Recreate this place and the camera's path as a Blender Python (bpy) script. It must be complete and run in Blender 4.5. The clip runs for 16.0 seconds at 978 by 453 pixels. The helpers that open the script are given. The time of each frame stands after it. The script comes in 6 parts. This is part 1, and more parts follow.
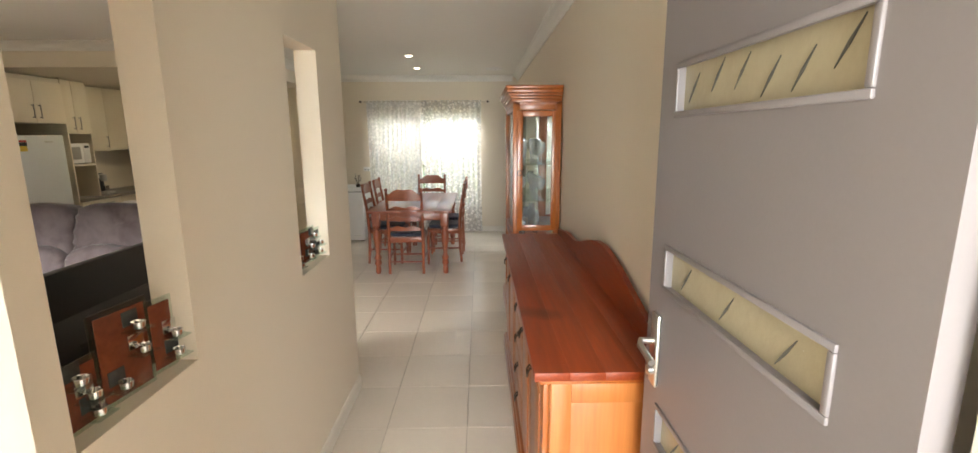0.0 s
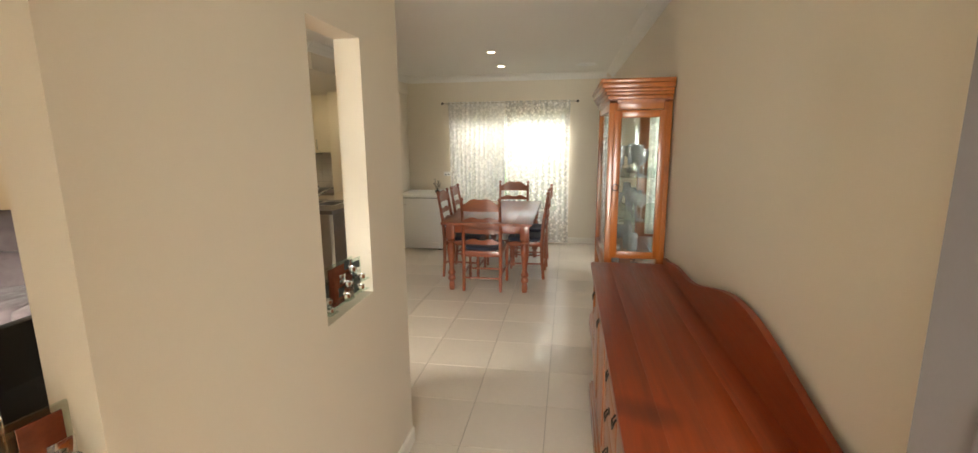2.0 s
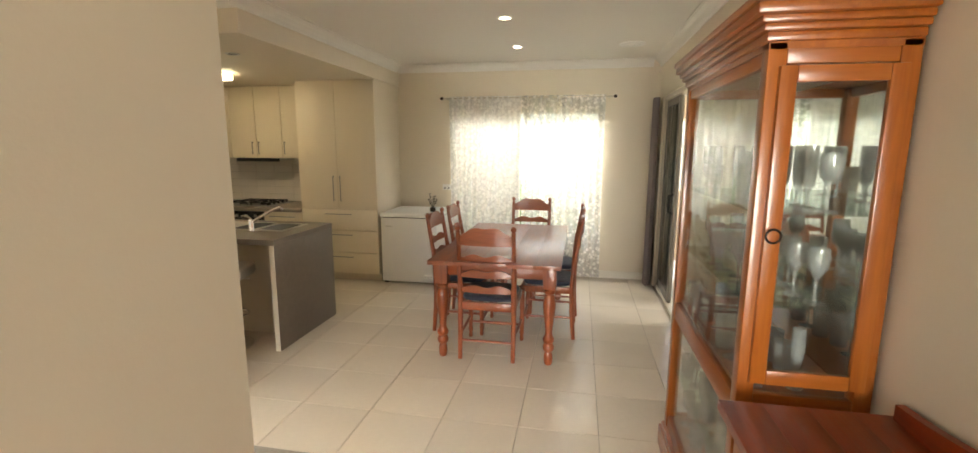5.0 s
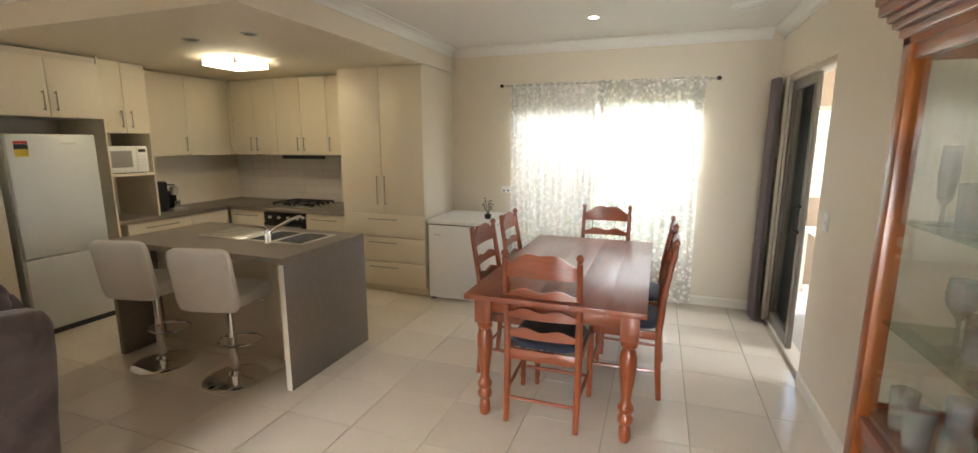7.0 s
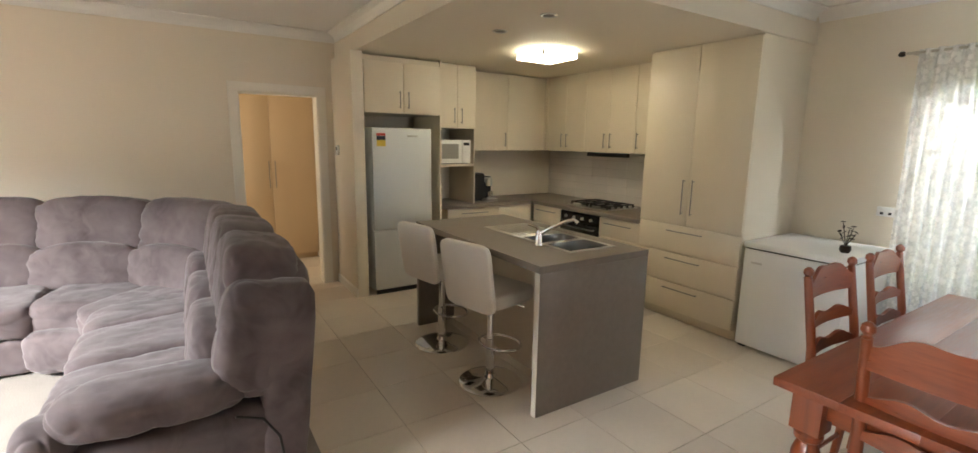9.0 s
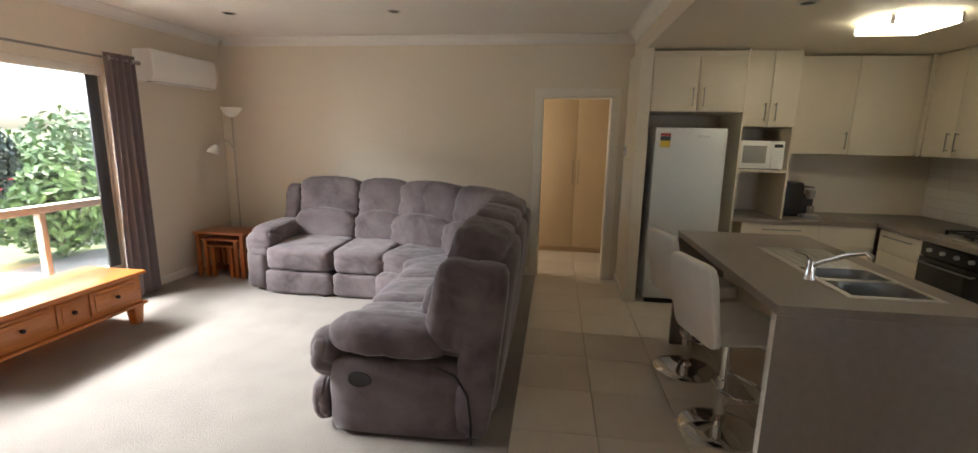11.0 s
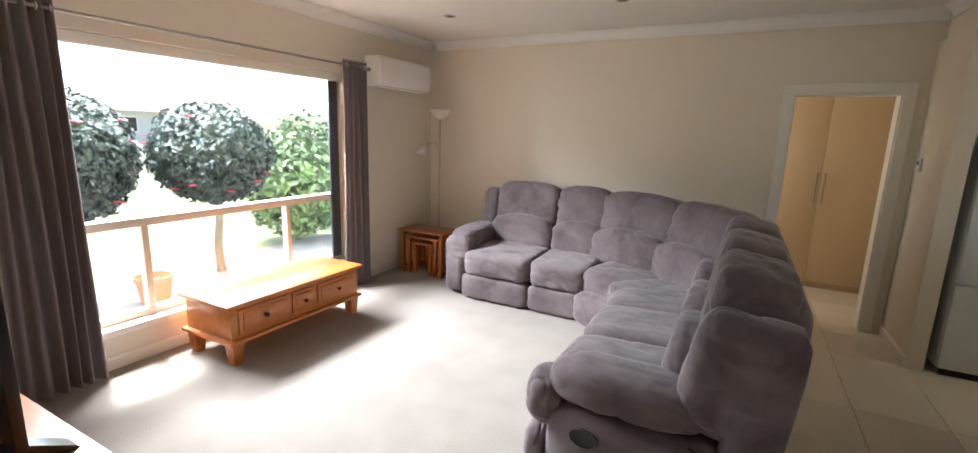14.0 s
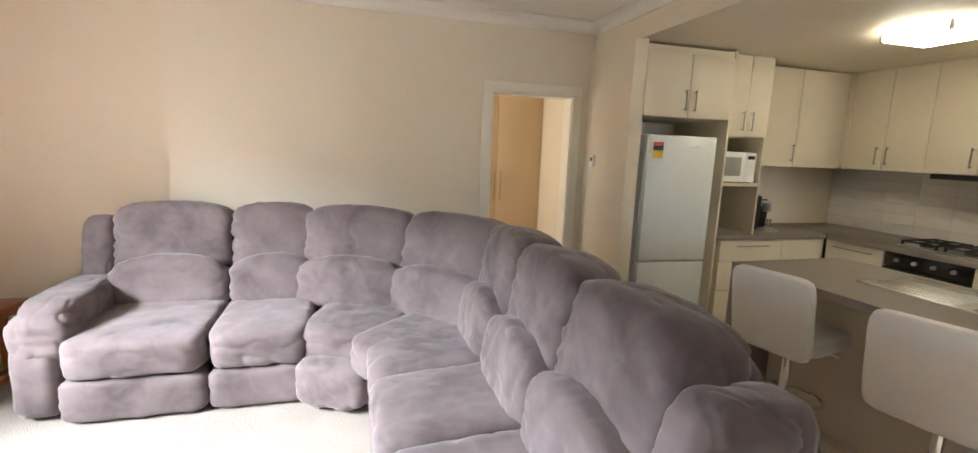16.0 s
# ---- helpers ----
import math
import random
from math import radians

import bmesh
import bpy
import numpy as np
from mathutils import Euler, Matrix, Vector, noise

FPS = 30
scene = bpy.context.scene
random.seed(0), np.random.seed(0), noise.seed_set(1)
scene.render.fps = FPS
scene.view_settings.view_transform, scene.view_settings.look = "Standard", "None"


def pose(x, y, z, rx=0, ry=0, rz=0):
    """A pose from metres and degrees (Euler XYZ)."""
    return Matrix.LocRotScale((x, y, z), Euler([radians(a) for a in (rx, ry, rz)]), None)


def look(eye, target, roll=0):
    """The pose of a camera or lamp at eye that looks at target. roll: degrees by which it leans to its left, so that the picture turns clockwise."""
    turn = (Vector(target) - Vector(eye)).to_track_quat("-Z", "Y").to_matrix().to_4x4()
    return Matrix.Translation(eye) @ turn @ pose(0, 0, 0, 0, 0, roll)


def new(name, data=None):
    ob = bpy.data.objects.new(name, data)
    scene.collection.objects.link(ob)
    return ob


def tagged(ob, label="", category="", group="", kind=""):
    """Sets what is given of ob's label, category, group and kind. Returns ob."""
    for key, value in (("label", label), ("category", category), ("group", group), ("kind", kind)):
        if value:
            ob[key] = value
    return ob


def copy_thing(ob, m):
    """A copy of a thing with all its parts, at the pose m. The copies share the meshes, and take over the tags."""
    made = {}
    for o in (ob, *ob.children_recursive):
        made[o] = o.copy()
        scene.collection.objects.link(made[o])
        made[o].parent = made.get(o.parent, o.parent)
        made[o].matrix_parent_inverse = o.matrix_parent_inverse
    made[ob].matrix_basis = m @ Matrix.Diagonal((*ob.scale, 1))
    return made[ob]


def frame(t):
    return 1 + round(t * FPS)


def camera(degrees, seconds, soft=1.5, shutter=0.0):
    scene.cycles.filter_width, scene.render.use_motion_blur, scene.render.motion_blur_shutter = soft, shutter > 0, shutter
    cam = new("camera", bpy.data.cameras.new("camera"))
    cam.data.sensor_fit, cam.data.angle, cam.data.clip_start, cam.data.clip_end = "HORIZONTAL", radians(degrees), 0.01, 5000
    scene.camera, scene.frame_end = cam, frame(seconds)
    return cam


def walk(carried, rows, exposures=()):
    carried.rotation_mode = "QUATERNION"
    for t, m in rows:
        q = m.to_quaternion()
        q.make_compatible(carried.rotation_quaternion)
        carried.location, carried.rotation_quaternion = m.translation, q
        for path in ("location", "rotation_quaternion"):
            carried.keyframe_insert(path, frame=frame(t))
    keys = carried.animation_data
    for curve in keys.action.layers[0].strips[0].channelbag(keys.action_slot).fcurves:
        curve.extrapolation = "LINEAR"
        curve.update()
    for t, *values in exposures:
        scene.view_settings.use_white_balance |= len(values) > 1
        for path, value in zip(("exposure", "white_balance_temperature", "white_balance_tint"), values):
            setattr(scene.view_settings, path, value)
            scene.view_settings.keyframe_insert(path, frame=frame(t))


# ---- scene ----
cam = camera(91.7, 16.0)
PATH = [
    (0, (0.125, 0.062, 1.648), (0.162, 2.026, 1.272), -0.3),
    (0.5, (0.098, 0.255, 1.644), (0.144, 2.219, 1.27), -0.3),
    (1, (0.086, 0.431, 1.622), (0.133, 2.396, 1.25), -0.2),
    (1.5, (0.083, 0.596, 1.653), (0.046, 2.56, 1.277), -0.2),
    (2, (0.14, 0.69, 1.678), (-0.183, 2.629, 1.309), -0.5),
    (2.5, (0.124, 0.833, 1.658), (-0.306, 2.75, 1.285), 0.1),
    (3, (0.054, 1.101, 1.648), (-0.393, 3.013, 1.273), 0.4),
    (3.5, (0.03, 1.433, 1.642), (-0.421, 3.349, 1.29), 0.8),
    (4, (-0.004, 1.72, 1.631), (-0.449, 3.639, 1.285), 1.0),
    (4.2, (-0.033, 1.838, 1.61), (-0.47, 3.761, 1.281), 0.8),
    (6.3, (-0.181, 2.904, 1.61), (-0.458, 4.855, 1.266), 0.8),
    (6.5, (-0.19, 2.978, 1.622), (-0.514, 4.92, 1.271), 0.4),
    (7, (-0.212, 3.194, 1.629), (-0.87, 5.049, 1.275), 0.1),
    (7.5, (-0.262, 3.342, 1.617), (-1.336, 4.99, 1.258), 0.5),
    (8, (-0.34, 3.478, 1.619), (-1.672, 4.924, 1.254), 0.8),
    (8.2, (-0.379, 3.553, 1.608), (-1.778, 4.936, 1.245), 0.9),
    (10.3, (-0.475, 4.438, 1.552), (-2.426, 4.687, 1.187), 1.0),
    (10.5, (-0.441, 4.49, 1.569), (-2.404, 4.587, 1.197), 1.1),
    (11, (-0.367, 4.542, 1.572), (-2.314, 4.279, 1.197), 1.1),
    (11.5, (-0.357, 4.54, 1.583), (-2.241, 3.989, 1.2), 0.9),
    (12, (-0.356, 4.479, 1.585), (-2.174, 3.737, 1.203), 1.1),
    (12.5, (-0.373, 4.433, 1.583), (-2.125, 3.548, 1.201), 1.3),
    (13, (-0.44, 4.367, 1.582), (-2.161, 3.423, 1.198), 1.4),
    (13.5, (-0.526, 4.221, 1.607), (-2.249, 3.283, 1.22), 1.6),
    (14, (-0.704, 4.059, 1.592), (-2.442, 3.147, 1.204), 1.8),
    (14.5, (-0.953, 3.867, 1.566), (-2.775, 3.13, 1.195), 2.3),
    (15, (-1.226, 3.707, 1.571), (-3.155, 3.332, 1.199), 2.4),
    (15.5, (-1.496, 3.484, 1.588), (-3.455, 3.634, 1.213), 2.3),
    (16, (-1.731, 3.263, 1.53), (-3.627, 3.809, 1.203), 2.2),
]
LOOKS = [(0, 2.65, 6700, 10), (1, 2.75, 6900, 10), (2, 2.65, 7200, 10), (4, 2.8, 7600, 10), (6.5, 3.1, 6800, 10), (8, 3.05, 6300, 10), (10.5, 3.3, 6200, 10), (11.2, 2.3, 6000, 10), (12, 2.35, 5900, 10), (12.5, 2.6, 5800, 10), (13.5, 2.65, 5800, 10), (14.0, 2.7, 5800, 10), (14.5, 2.6, 5900, 10), (15.0, 2.5, 6000, 10), (15.5, 3.2, 6000, 10), (16, 3.4, 5900, 10)]
walk(cam, [(t, look(eye, target, roll)) for t, eye, target, roll in PATH], LOOKS)

# ---- light ----
world = bpy.data.worlds.new("world")
scene.world = world
world.use_nodes = True
wn = world.node_tree
sky = wn.nodes.new("ShaderNodeTexSky")
sky.sky_type, sky.sun_disc = "NISHITA", False
SUN_EL, SUN_AZ = radians(66), radians(198)
sky.sun_elevation, sky.sun_rotation = SUN_EL, SUN_AZ
sky.air_density, sky.dust_density, sky.ozone_density = 1.0, 3.0, 1.0
wn.links.new(sky.outputs[0], wn.nodes["Background"].inputs[0])
wn.nodes["Background"].inputs[1].default_value = 0.15
sun = new("sun", bpy.data.lights.new("sun", "SUN"))
sun.data.energy, sun.data.angle, sun.data.color = 2.2, radians(6.0), (1.0, 0.94, 0.84)
sun_from = Vector((math.sin(SUN_AZ) * math.cos(SUN_EL), math.cos(SUN_AZ) * math.cos(SUN_EL), math.sin(SUN_EL)))
sun.matrix_world = look(sun_from * 20, (0, 0, 0))



def sky_panel(name, eye, target, w, h, power, colour=(0.93, 0.97, 1.0)):
    """An added area lamp, out of view, that stands in for daylight."""
    lamp = new(name, bpy.data.lights.new(name, "AREA"))
    lamp.data.shape, lamp.data.size, lamp.data.size_y, lamp.data.energy, lamp.data.color = "RECTANGLE", w, h, power, colour
    lamp.matrix_world = look(eye, target)


sky_panel("dining_window_light", (-0.78, 8.85, 2.48), (-0.78, 6.2, 0.7), 1.9, 0.6, 44)
# added lamp over the porch to brighten the hall
sky_panel("entry_sky_fill", (0.2, -2.4, 1.6), (-0.1, 1.5, 1.4), 1.2, 1.8, 42)
sky_panel("sunroom_window_light", (3.85, 7.6, 1.6), (1.0, 7.3, 1.1), 3.0, 1.0, 20)
sky_panel("lounge_window_light", (-3.03, -1.15, 2.85), (-3.2, 3.6, 0.9), 2.6, 0.7, 185, (1.0, 0.97, 0.93))
# added warm lamp in front of a closed wall; no window is built there
sky_panel("passage_fill", (-6.3, 3.05, 1.5), (-6.3, 4.5, 1.3), 0.9, 1.2, 2.8, (1.0, 0.86, 0.66))


# ---- materials ----
def rgb(c):
    return (*c, 1.0)


def surface(name, colour, rough=0.5, metal=0.0, vary=0.08, scale=6.0, fine=90.0, bump=0.15, fine_bump=0.0, coat=0.0, stretch=(1, 1, 1), piece=0.0, sheen=0.0, spec=0.5, dark=None):
    """A painted, woven or stone surface: two scales of variation in tone, roughness and relief."""
    m = bpy.data.materials.new(name)
    m.use_nodes = True
    t = m.node_tree
    n, l = t.nodes, t.links
    b = n["Principled BSDF"]
    tc = n.new("ShaderNodeTexCoord")
    mp = n.new("ShaderNodeMapping")
    mp.inputs["Scale"].default_value = stretch
    l.new(tc.outputs["Object"], mp.inputs["Vector"])
    big, small = n.new("ShaderNodeTexNoise"), n.new("ShaderNodeTexNoise")
    big.inputs["Scale"].default_value, small.inputs["Scale"].default_value = scale, fine
    big.inputs["Detail"].default_value, small.inputs["Detail"].default_value = 4, 3
    l.new(mp.outputs[0], big.inputs["Vector"])
    l.new(mp.outputs[0], small.inputs["Vector"])
    mix = n.new("ShaderNodeMix")
    mix.data_type = "RGBA"
    lo = dark or tuple(c * (1 - vary * 2) for c in colour)
    mix.inputs[6].default_value, mix.inputs[7].default_value = rgb(lo), rgb(tuple(min(1, c * (1 + vary)) for c in colour))
    add = n.new("ShaderNodeMath")
    add.operation = "MULTIPLY_ADD"
    l.new(small.outputs[0], add.inputs[0])
    add.inputs[1].default_value = 0.35
    half = n.new("ShaderNodeMath")
    half.operation = "MULTIPLY"
    half.inputs[1].default_value = 0.75
    l.new(big.outputs[0], half.inputs[0])
    l.new(half.outputs[0], add.inputs[2])
    l.new(add.outputs[0], mix.inputs[0])
    out = mix.outputs[2]
    if piece:
        oi = n.new("ShaderNodeObjectInfo")
        mr = n.new("ShaderNodeMapRange")
        mr.inputs[3].default_value, mr.inputs[4].default_value = 1 - piece, 1 + piece
        l.new(oi.outputs["Random"], mr.inputs[0])
        hs = n.new("ShaderNodeHueSaturation")
        l.new(mr.outputs[0], hs.inputs["Value"])
        l.new(out, hs.inputs["Color"])
        out = hs.outputs[0]
    l.new(out, b.inputs["Base Color"])
    rr = n.new("ShaderNodeMapRange")
    rr.inputs[3].default_value, rr.inputs[4].default_value = max(0.03, rough * 0.8), min(1, rough * 1.2)
    l.new(big.outputs[0], rr.inputs[0])
    l.new(rr.outputs[0], b.inputs["Roughness"])
    b.inputs["Metallic"].default_value = metal
    b.inputs["Coat Weight"].default_value = coat
    b.inputs["Coat Roughness"].default_value = 0.12
    b.inputs["Sheen Weight"].default_value = sheen
    b.inputs["Specular IOR Level"].default_value = spec
    if bump:
        bp = n.new("ShaderNodeBump")
        bp.inputs["Strength"].default_value, bp.inputs["Distance"].default_value = bump, 0.004
        src = n.new("ShaderNodeMath")
        src.operation = "MULTIPLY_ADD"
        l.new(small.outputs[0], src.inputs[0])
        src.inputs[1].default_value = 1.0 + fine_bump
        l.new(big.outputs[0], src.inputs[2])
        l.new(src.outputs[0], bp.inputs["Height"])
        l.new(bp.outputs[0], b.inputs["Normal"])
    return m


def timber(name, light, dark, grain=(1, 14, 14), rough=0.32, coat=0.35, knots=True):
    """Stained timber with long grain, pores and a few knots; grain runs where stretch is small."""
    m = bpy.data.materials.new(name)
    m.use_nodes = True
    t = m.node_tree
    n, l = t.nodes, t.links
    b = n["Principled BSDF"]
    tc, mp = n.new("ShaderNodeTexCoord"), n.new("ShaderNodeMapping")
    mp.inputs["Scale"].default_value = grain
    l.new(tc.outputs["Object"], mp.inputs["Vector"])
    a, c, k = n.new("ShaderNodeTexNoise"), n.new("ShaderNodeTexNoise"), n.new("ShaderNodeTexNoise")
    a.inputs["Scale"].default_value, a.inputs["Detail"].default_value, a.inputs["Distortion"].default_value = 1.3, 5, 1.2
    c.inputs["Scale"].default_value, c.inputs["Detail"].default_value = 9, 4
    k.inputs["Scale"].default_value, k.inputs["Detail"].default_value = 2.2, 1
    l.new(mp.outputs[0], a.inputs["Vector"])
    l.new(mp.outputs[0], c.inputs["Vector"])
    l.new(tc.outputs["Object"], k.inputs["Vector"])
    ramp = n.new("ShaderNodeValToRGB")
    ramp.color_ramp.elements[0].position, ramp.color_ramp.elements[0].color = 0.28, rgb(dark)
    ramp.color_ramp.elements[1].position, ramp.color_ramp.elements[1].color = 0.72, rgb(light)
    add = n.new("ShaderNodeMath")
    add.operation = "MULTIPLY_ADD"
    add.inputs[1].default_value = 0.35
    l.new(c.outputs[0], add.inputs[0])
    sc = n.new("ShaderNodeMath")
    sc.operation = "MULTIPLY"
    sc.inputs[1].default_value = 0.68
    l.new(a.outputs[0], sc.inputs[0])
    l.new(sc.outputs[0], add.inputs[2])
    l.new(add.outputs[0], ramp.inputs[0])
    out = ramp.outputs[0]
    if knots:
        kr = n.new("ShaderNodeValToRGB")
        kr.color_ramp.elements[0].position, kr.color_ramp.elements[0].color = 0.68, (1, 1, 1, 1)
        kr.color_ramp.elements[1].position, kr.color_ramp.elements[1].color = 0.78, (0.45, 0.35, 0.3, 1)
        l.new(k.outputs[0], kr.inputs[0])
        mu = n.new("ShaderNodeMix")
        mu.data_type, mu.blend_type = "RGBA", "MULTIPLY"
        mu.inputs[0].default_value = 1
        l.new(out, mu.inputs[6])
        l.new(kr.outputs[0], mu.inputs[7])
        out = mu.outputs[2]
    l.new(out, b.inputs["Base Color"])
    rr = n.new("ShaderNodeMapRange")
    rr.inputs[3].default_value, rr.inputs[4].default_value = rough * 0.75, rough * 1.3
    l.new(c.outputs[0], rr.inputs[0])
    l.new(rr.outputs[0], b.inputs["Roughness"])
    b.inputs["Coat Weight"].default_value, b.inputs["Coat Roughness"].default_value = coat, 0.15
    bp = n.new("ShaderNodeBump")
    bp.inputs["Strength"].default_value, bp.inputs["Distance"].default_value = 0.12, 0.002
    l.new(c.outputs[0], bp.inputs["Height"])
    l.new(bp.outputs[0], b.inputs["Normal"])
    return m


def clear(name, tint=(0.95, 0.98, 0.97), gloss=0.08, rough=0.02, sparkle_white=0.0, slant=0.55):
    """Thin glass: mostly clear, glossier at a slant."""
    m = bpy.data.materials.new(name)
    m.use_nodes = True
    t = m.node_tree
    n, l = t.nodes, t.links
    n.remove(n["Principled BSDF"])
    tr, gl, mx, fr = n.new("ShaderNodeBsdfTransparent"), n.new("ShaderNodeBsdfGlossy"), n.new("ShaderNodeMixShader"), n.new("ShaderNodeLayerWeight")
    edge = n.new("ShaderNodeMath")
    edge.operation = "POWER"
    edge.inputs[1].default_value = 4.0
    l.new(fr.outputs["Facing"], edge.inputs[0])
    soft_edge = n.new("ShaderNodeMath")
    soft_edge.operation = "MULTIPLY"
    soft_edge.inputs[1].default_value = slant
    l.new(edge.outputs[0], soft_edge.inputs[0])
    tr.inputs[0].default_value = rgb(tint)
    gl.inputs["Roughness"].default_value = rough
    ad = n.new("ShaderNodeMath")
    ad.operation = "ADD"
    ad.use_clamp = True
    ad.inputs[1].default_value = gloss
    l.new(soft_edge.outputs[0], ad.inputs[0])
    l.new(ad.outputs[0], mx.inputs[0])
    l.new(tr.outputs[0], mx.inputs[1])
    l.new(gl.outputs[0], mx.inputs[2])
    out = mx.outputs[0]
    # white diffuse share that stands in for the sparkle of lit glass
    if sparkle_white:
        df, hz = n.new("ShaderNodeBsdfDiffuse"), n.new("ShaderNodeMixShader")
        df.inputs[0].default_value = (0.85, 0.87, 0.87, 1)
        hz.inputs[0].default_value = sparkle_white
        l.new(out, hz.inputs[1])
        l.new(df.outputs[0], hz.inputs[2])
        out = hz.outputs[0]
    l.new(out, n["Material Output"].inputs[0])
    return m


def suede(name, light, dark):
    """Brushed microsuede: patches of nap stroked one way or the other, soft wrinkles and fine pile."""
    m = bpy.data.materials.new(name)
    m.use_nodes = True
    t = m.node_tree
    n, l = t.nodes, t.links
    b = n["Principled BSDF"]
    tc = n.new("ShaderNodeTexCoord")
    nap, stroke, pile, fold = (n.new("ShaderNodeTexNoise") for _ in range(4))
    for node, scale, detail, warp in ((nap, 2.6, 2, 0.9), (stroke, 9, 3, 1.2), (pile, 240, 2, 0), (fold, 6, 2, 0.8)):
        node.inputs["Scale"].default_value, node.inputs["Detail"].default_value, node.inputs["Distortion"].default_value = scale, detail, warp
        l.new(tc.outputs["Object"], node.inputs["Vector"])
    both = n.new("ShaderNodeMath")
    both.operation = "MULTIPLY_ADD"
    both.inputs[1].default_value = 0.72
    l.new(nap.outputs[0], both.inputs[0])
    part_two = n.new("ShaderNodeMath")
    part_two.operation = "MULTIPLY"
    part_two.inputs[1].default_value = 0.28
    l.new(stroke.outputs[0], part_two.inputs[0])
    l.new(part_two.outputs[0], both.inputs[2])
    ramp = n.new("ShaderNodeValToRGB")
    ramp.color_ramp.elements[0].position, ramp.color_ramp.elements[0].color = 0.30, rgb(dark)
    ramp.color_ramp.elements[1].position, ramp.color_ramp.elements[1].color = 0.68, rgb(light)
    mid = ramp.color_ramp.elements.new(0.50)
    mid.color = rgb(tuple(a * 0.62 + c * 0.38 for a, c in zip(light, dark)))
    l.new(both.outputs[0], ramp.inputs[0])
    l.new(ramp.outputs[0], b.inputs["Base Color"])
    b.inputs["Roughness"].default_value, b.inputs["Specular IOR Level"].default_value = 0.92, 0.15
    b.inputs["Sheen Weight"].default_value, b.inputs["Sheen Roughness"].default_value = 0.35, 0.4
    soft_bump, fine_bump = n.new("ShaderNodeBump"), n.new("ShaderNodeBump")
    soft_bump.inputs["Strength"].default_value, soft_bump.inputs["Distance"].default_value = 0.22, 0.02
    fine_bump.inputs["Strength"].default_value, fine_bump.inputs["Distance"].default_value = 0.3, 0.002
    l.new(fold.outputs[0], soft_bump.inputs["Height"])
    l.new(pile.outputs[0], fine_bump.inputs["Height"])
    l.new(soft_bump.outputs[0], fine_bump.inputs["Normal"])
    l.new(fine_bump.outputs[0], b.inputs["Normal"])
    return m


def lace(name, base=0.12, through_light=0.3):
    """Sheer lace: open net with denser woven motifs, part clear, part translucent."""
    m = bpy.data.materials.new(name)
    m.use_nodes = True
    t = m.node_tree
    n, l = t.nodes, t.links
    n.remove(n["Principled BSDF"])
    tc = n.new("ShaderNodeTexCoord")
    vo = n.new("ShaderNodeTexVoronoi")
    vo.inputs["Scale"].default_value = 22
    l.new(tc.outputs["Object"], vo.inputs["Vector"])
    nz = n.new("ShaderNodeTexNoise")
    nz.inputs["Scale"].default_value, nz.inputs["Detail"].default_value = 55, 4
    l.new(tc.outputs["Object"], nz.inputs["Vector"])
    r = n.new("ShaderNodeMapRange")
    r.inputs[1].default_value, r.inputs[2].default_value, r.inputs[3].default_value, r.inputs[4].default_value = 0.2, 0.55, 0.85, 0.2
    l.new(vo.outputs["Distance"], r.inputs[0])
    mu = n.new("ShaderNodeMath")
    mu.operation = "MULTIPLY"
    r2 = n.new("ShaderNodeMapRange")
    r2.inputs[1].default_value, r2.inputs[2].default_value, r2.inputs[3].default_value, r2.inputs[4].default_value = 0.4, 0.6, 0.45, 1.0
    l.new(nz.outputs[0], r2.inputs[0])
    l.new(r.outputs[0], mu.inputs[0])
    l.new(r2.outputs[0], mu.inputs[1])
    ad = n.new("ShaderNodeMath")
    ad.operation, ad.use_clamp = "ADD", True
    ad.inputs[1].default_value = base
    l.new(mu.outputs[0], ad.inputs[0])
    df, tl, mx, tr, mx2 = (n.new("ShaderNode" + k) for k in ("BsdfDiffuse", "BsdfTranslucent", "MixShader", "BsdfTransparent", "MixShader"))
    df.inputs[0].default_value = tl.inputs[0].default_value = (0.86, 0.84, 0.80, 1)
    mx.inputs[0].default_value = through_light
    l.new(df.outputs[0], mx.inputs[1])
    l.new(tl.outputs[0], mx.inputs[2])
    l.new(ad.outputs[0], mx2.inputs[0])
    l.new(tr.outputs[0], mx2.inputs[1])
    l.new(mx.outputs[0], mx2.inputs[2])
    l.new(mx2.outputs[0], n["Material Output"].inputs[0])
    return m


def glow(name, colour, power):
    m = bpy.data.materials.new(name)
    m.use_nodes = True
    b = m.node_tree.nodes["Principled BSDF"]
    b.inputs["Base Color"].default_value = rgb(colour)
    b.inputs["Emission Color"].default_value = rgb(colour)
    b.inputs["Emission Strength"].default_value = power
    return m


PAINT = surface("cream_wall_paint", (0.75, 0.675, 0.55), 0.6, vary=0.02, scale=1.5, fine=160, bump=0.06)
CEIL = surface("white_ceiling_paint", (0.80, 0.78, 0.73), 0.75, vary=0.015, scale=1.2, fine=140, bump=0.05)
TRIM = surface("white_trim_paint", (0.80, 0.76, 0.67), 0.35, vary=0.02, scale=3, bump=0.03)
TILE = surface("cream_floor_tile", (0.72, 0.645, 0.54), 0.2, vary=0.06, scale=2.2, fine=30, bump=0.03, piece=0.05)
GROUT = surface("grey_brown_grout", (0.42, 0.36, 0.29), 0.9, vary=0.15, scale=20, bump=0.3)
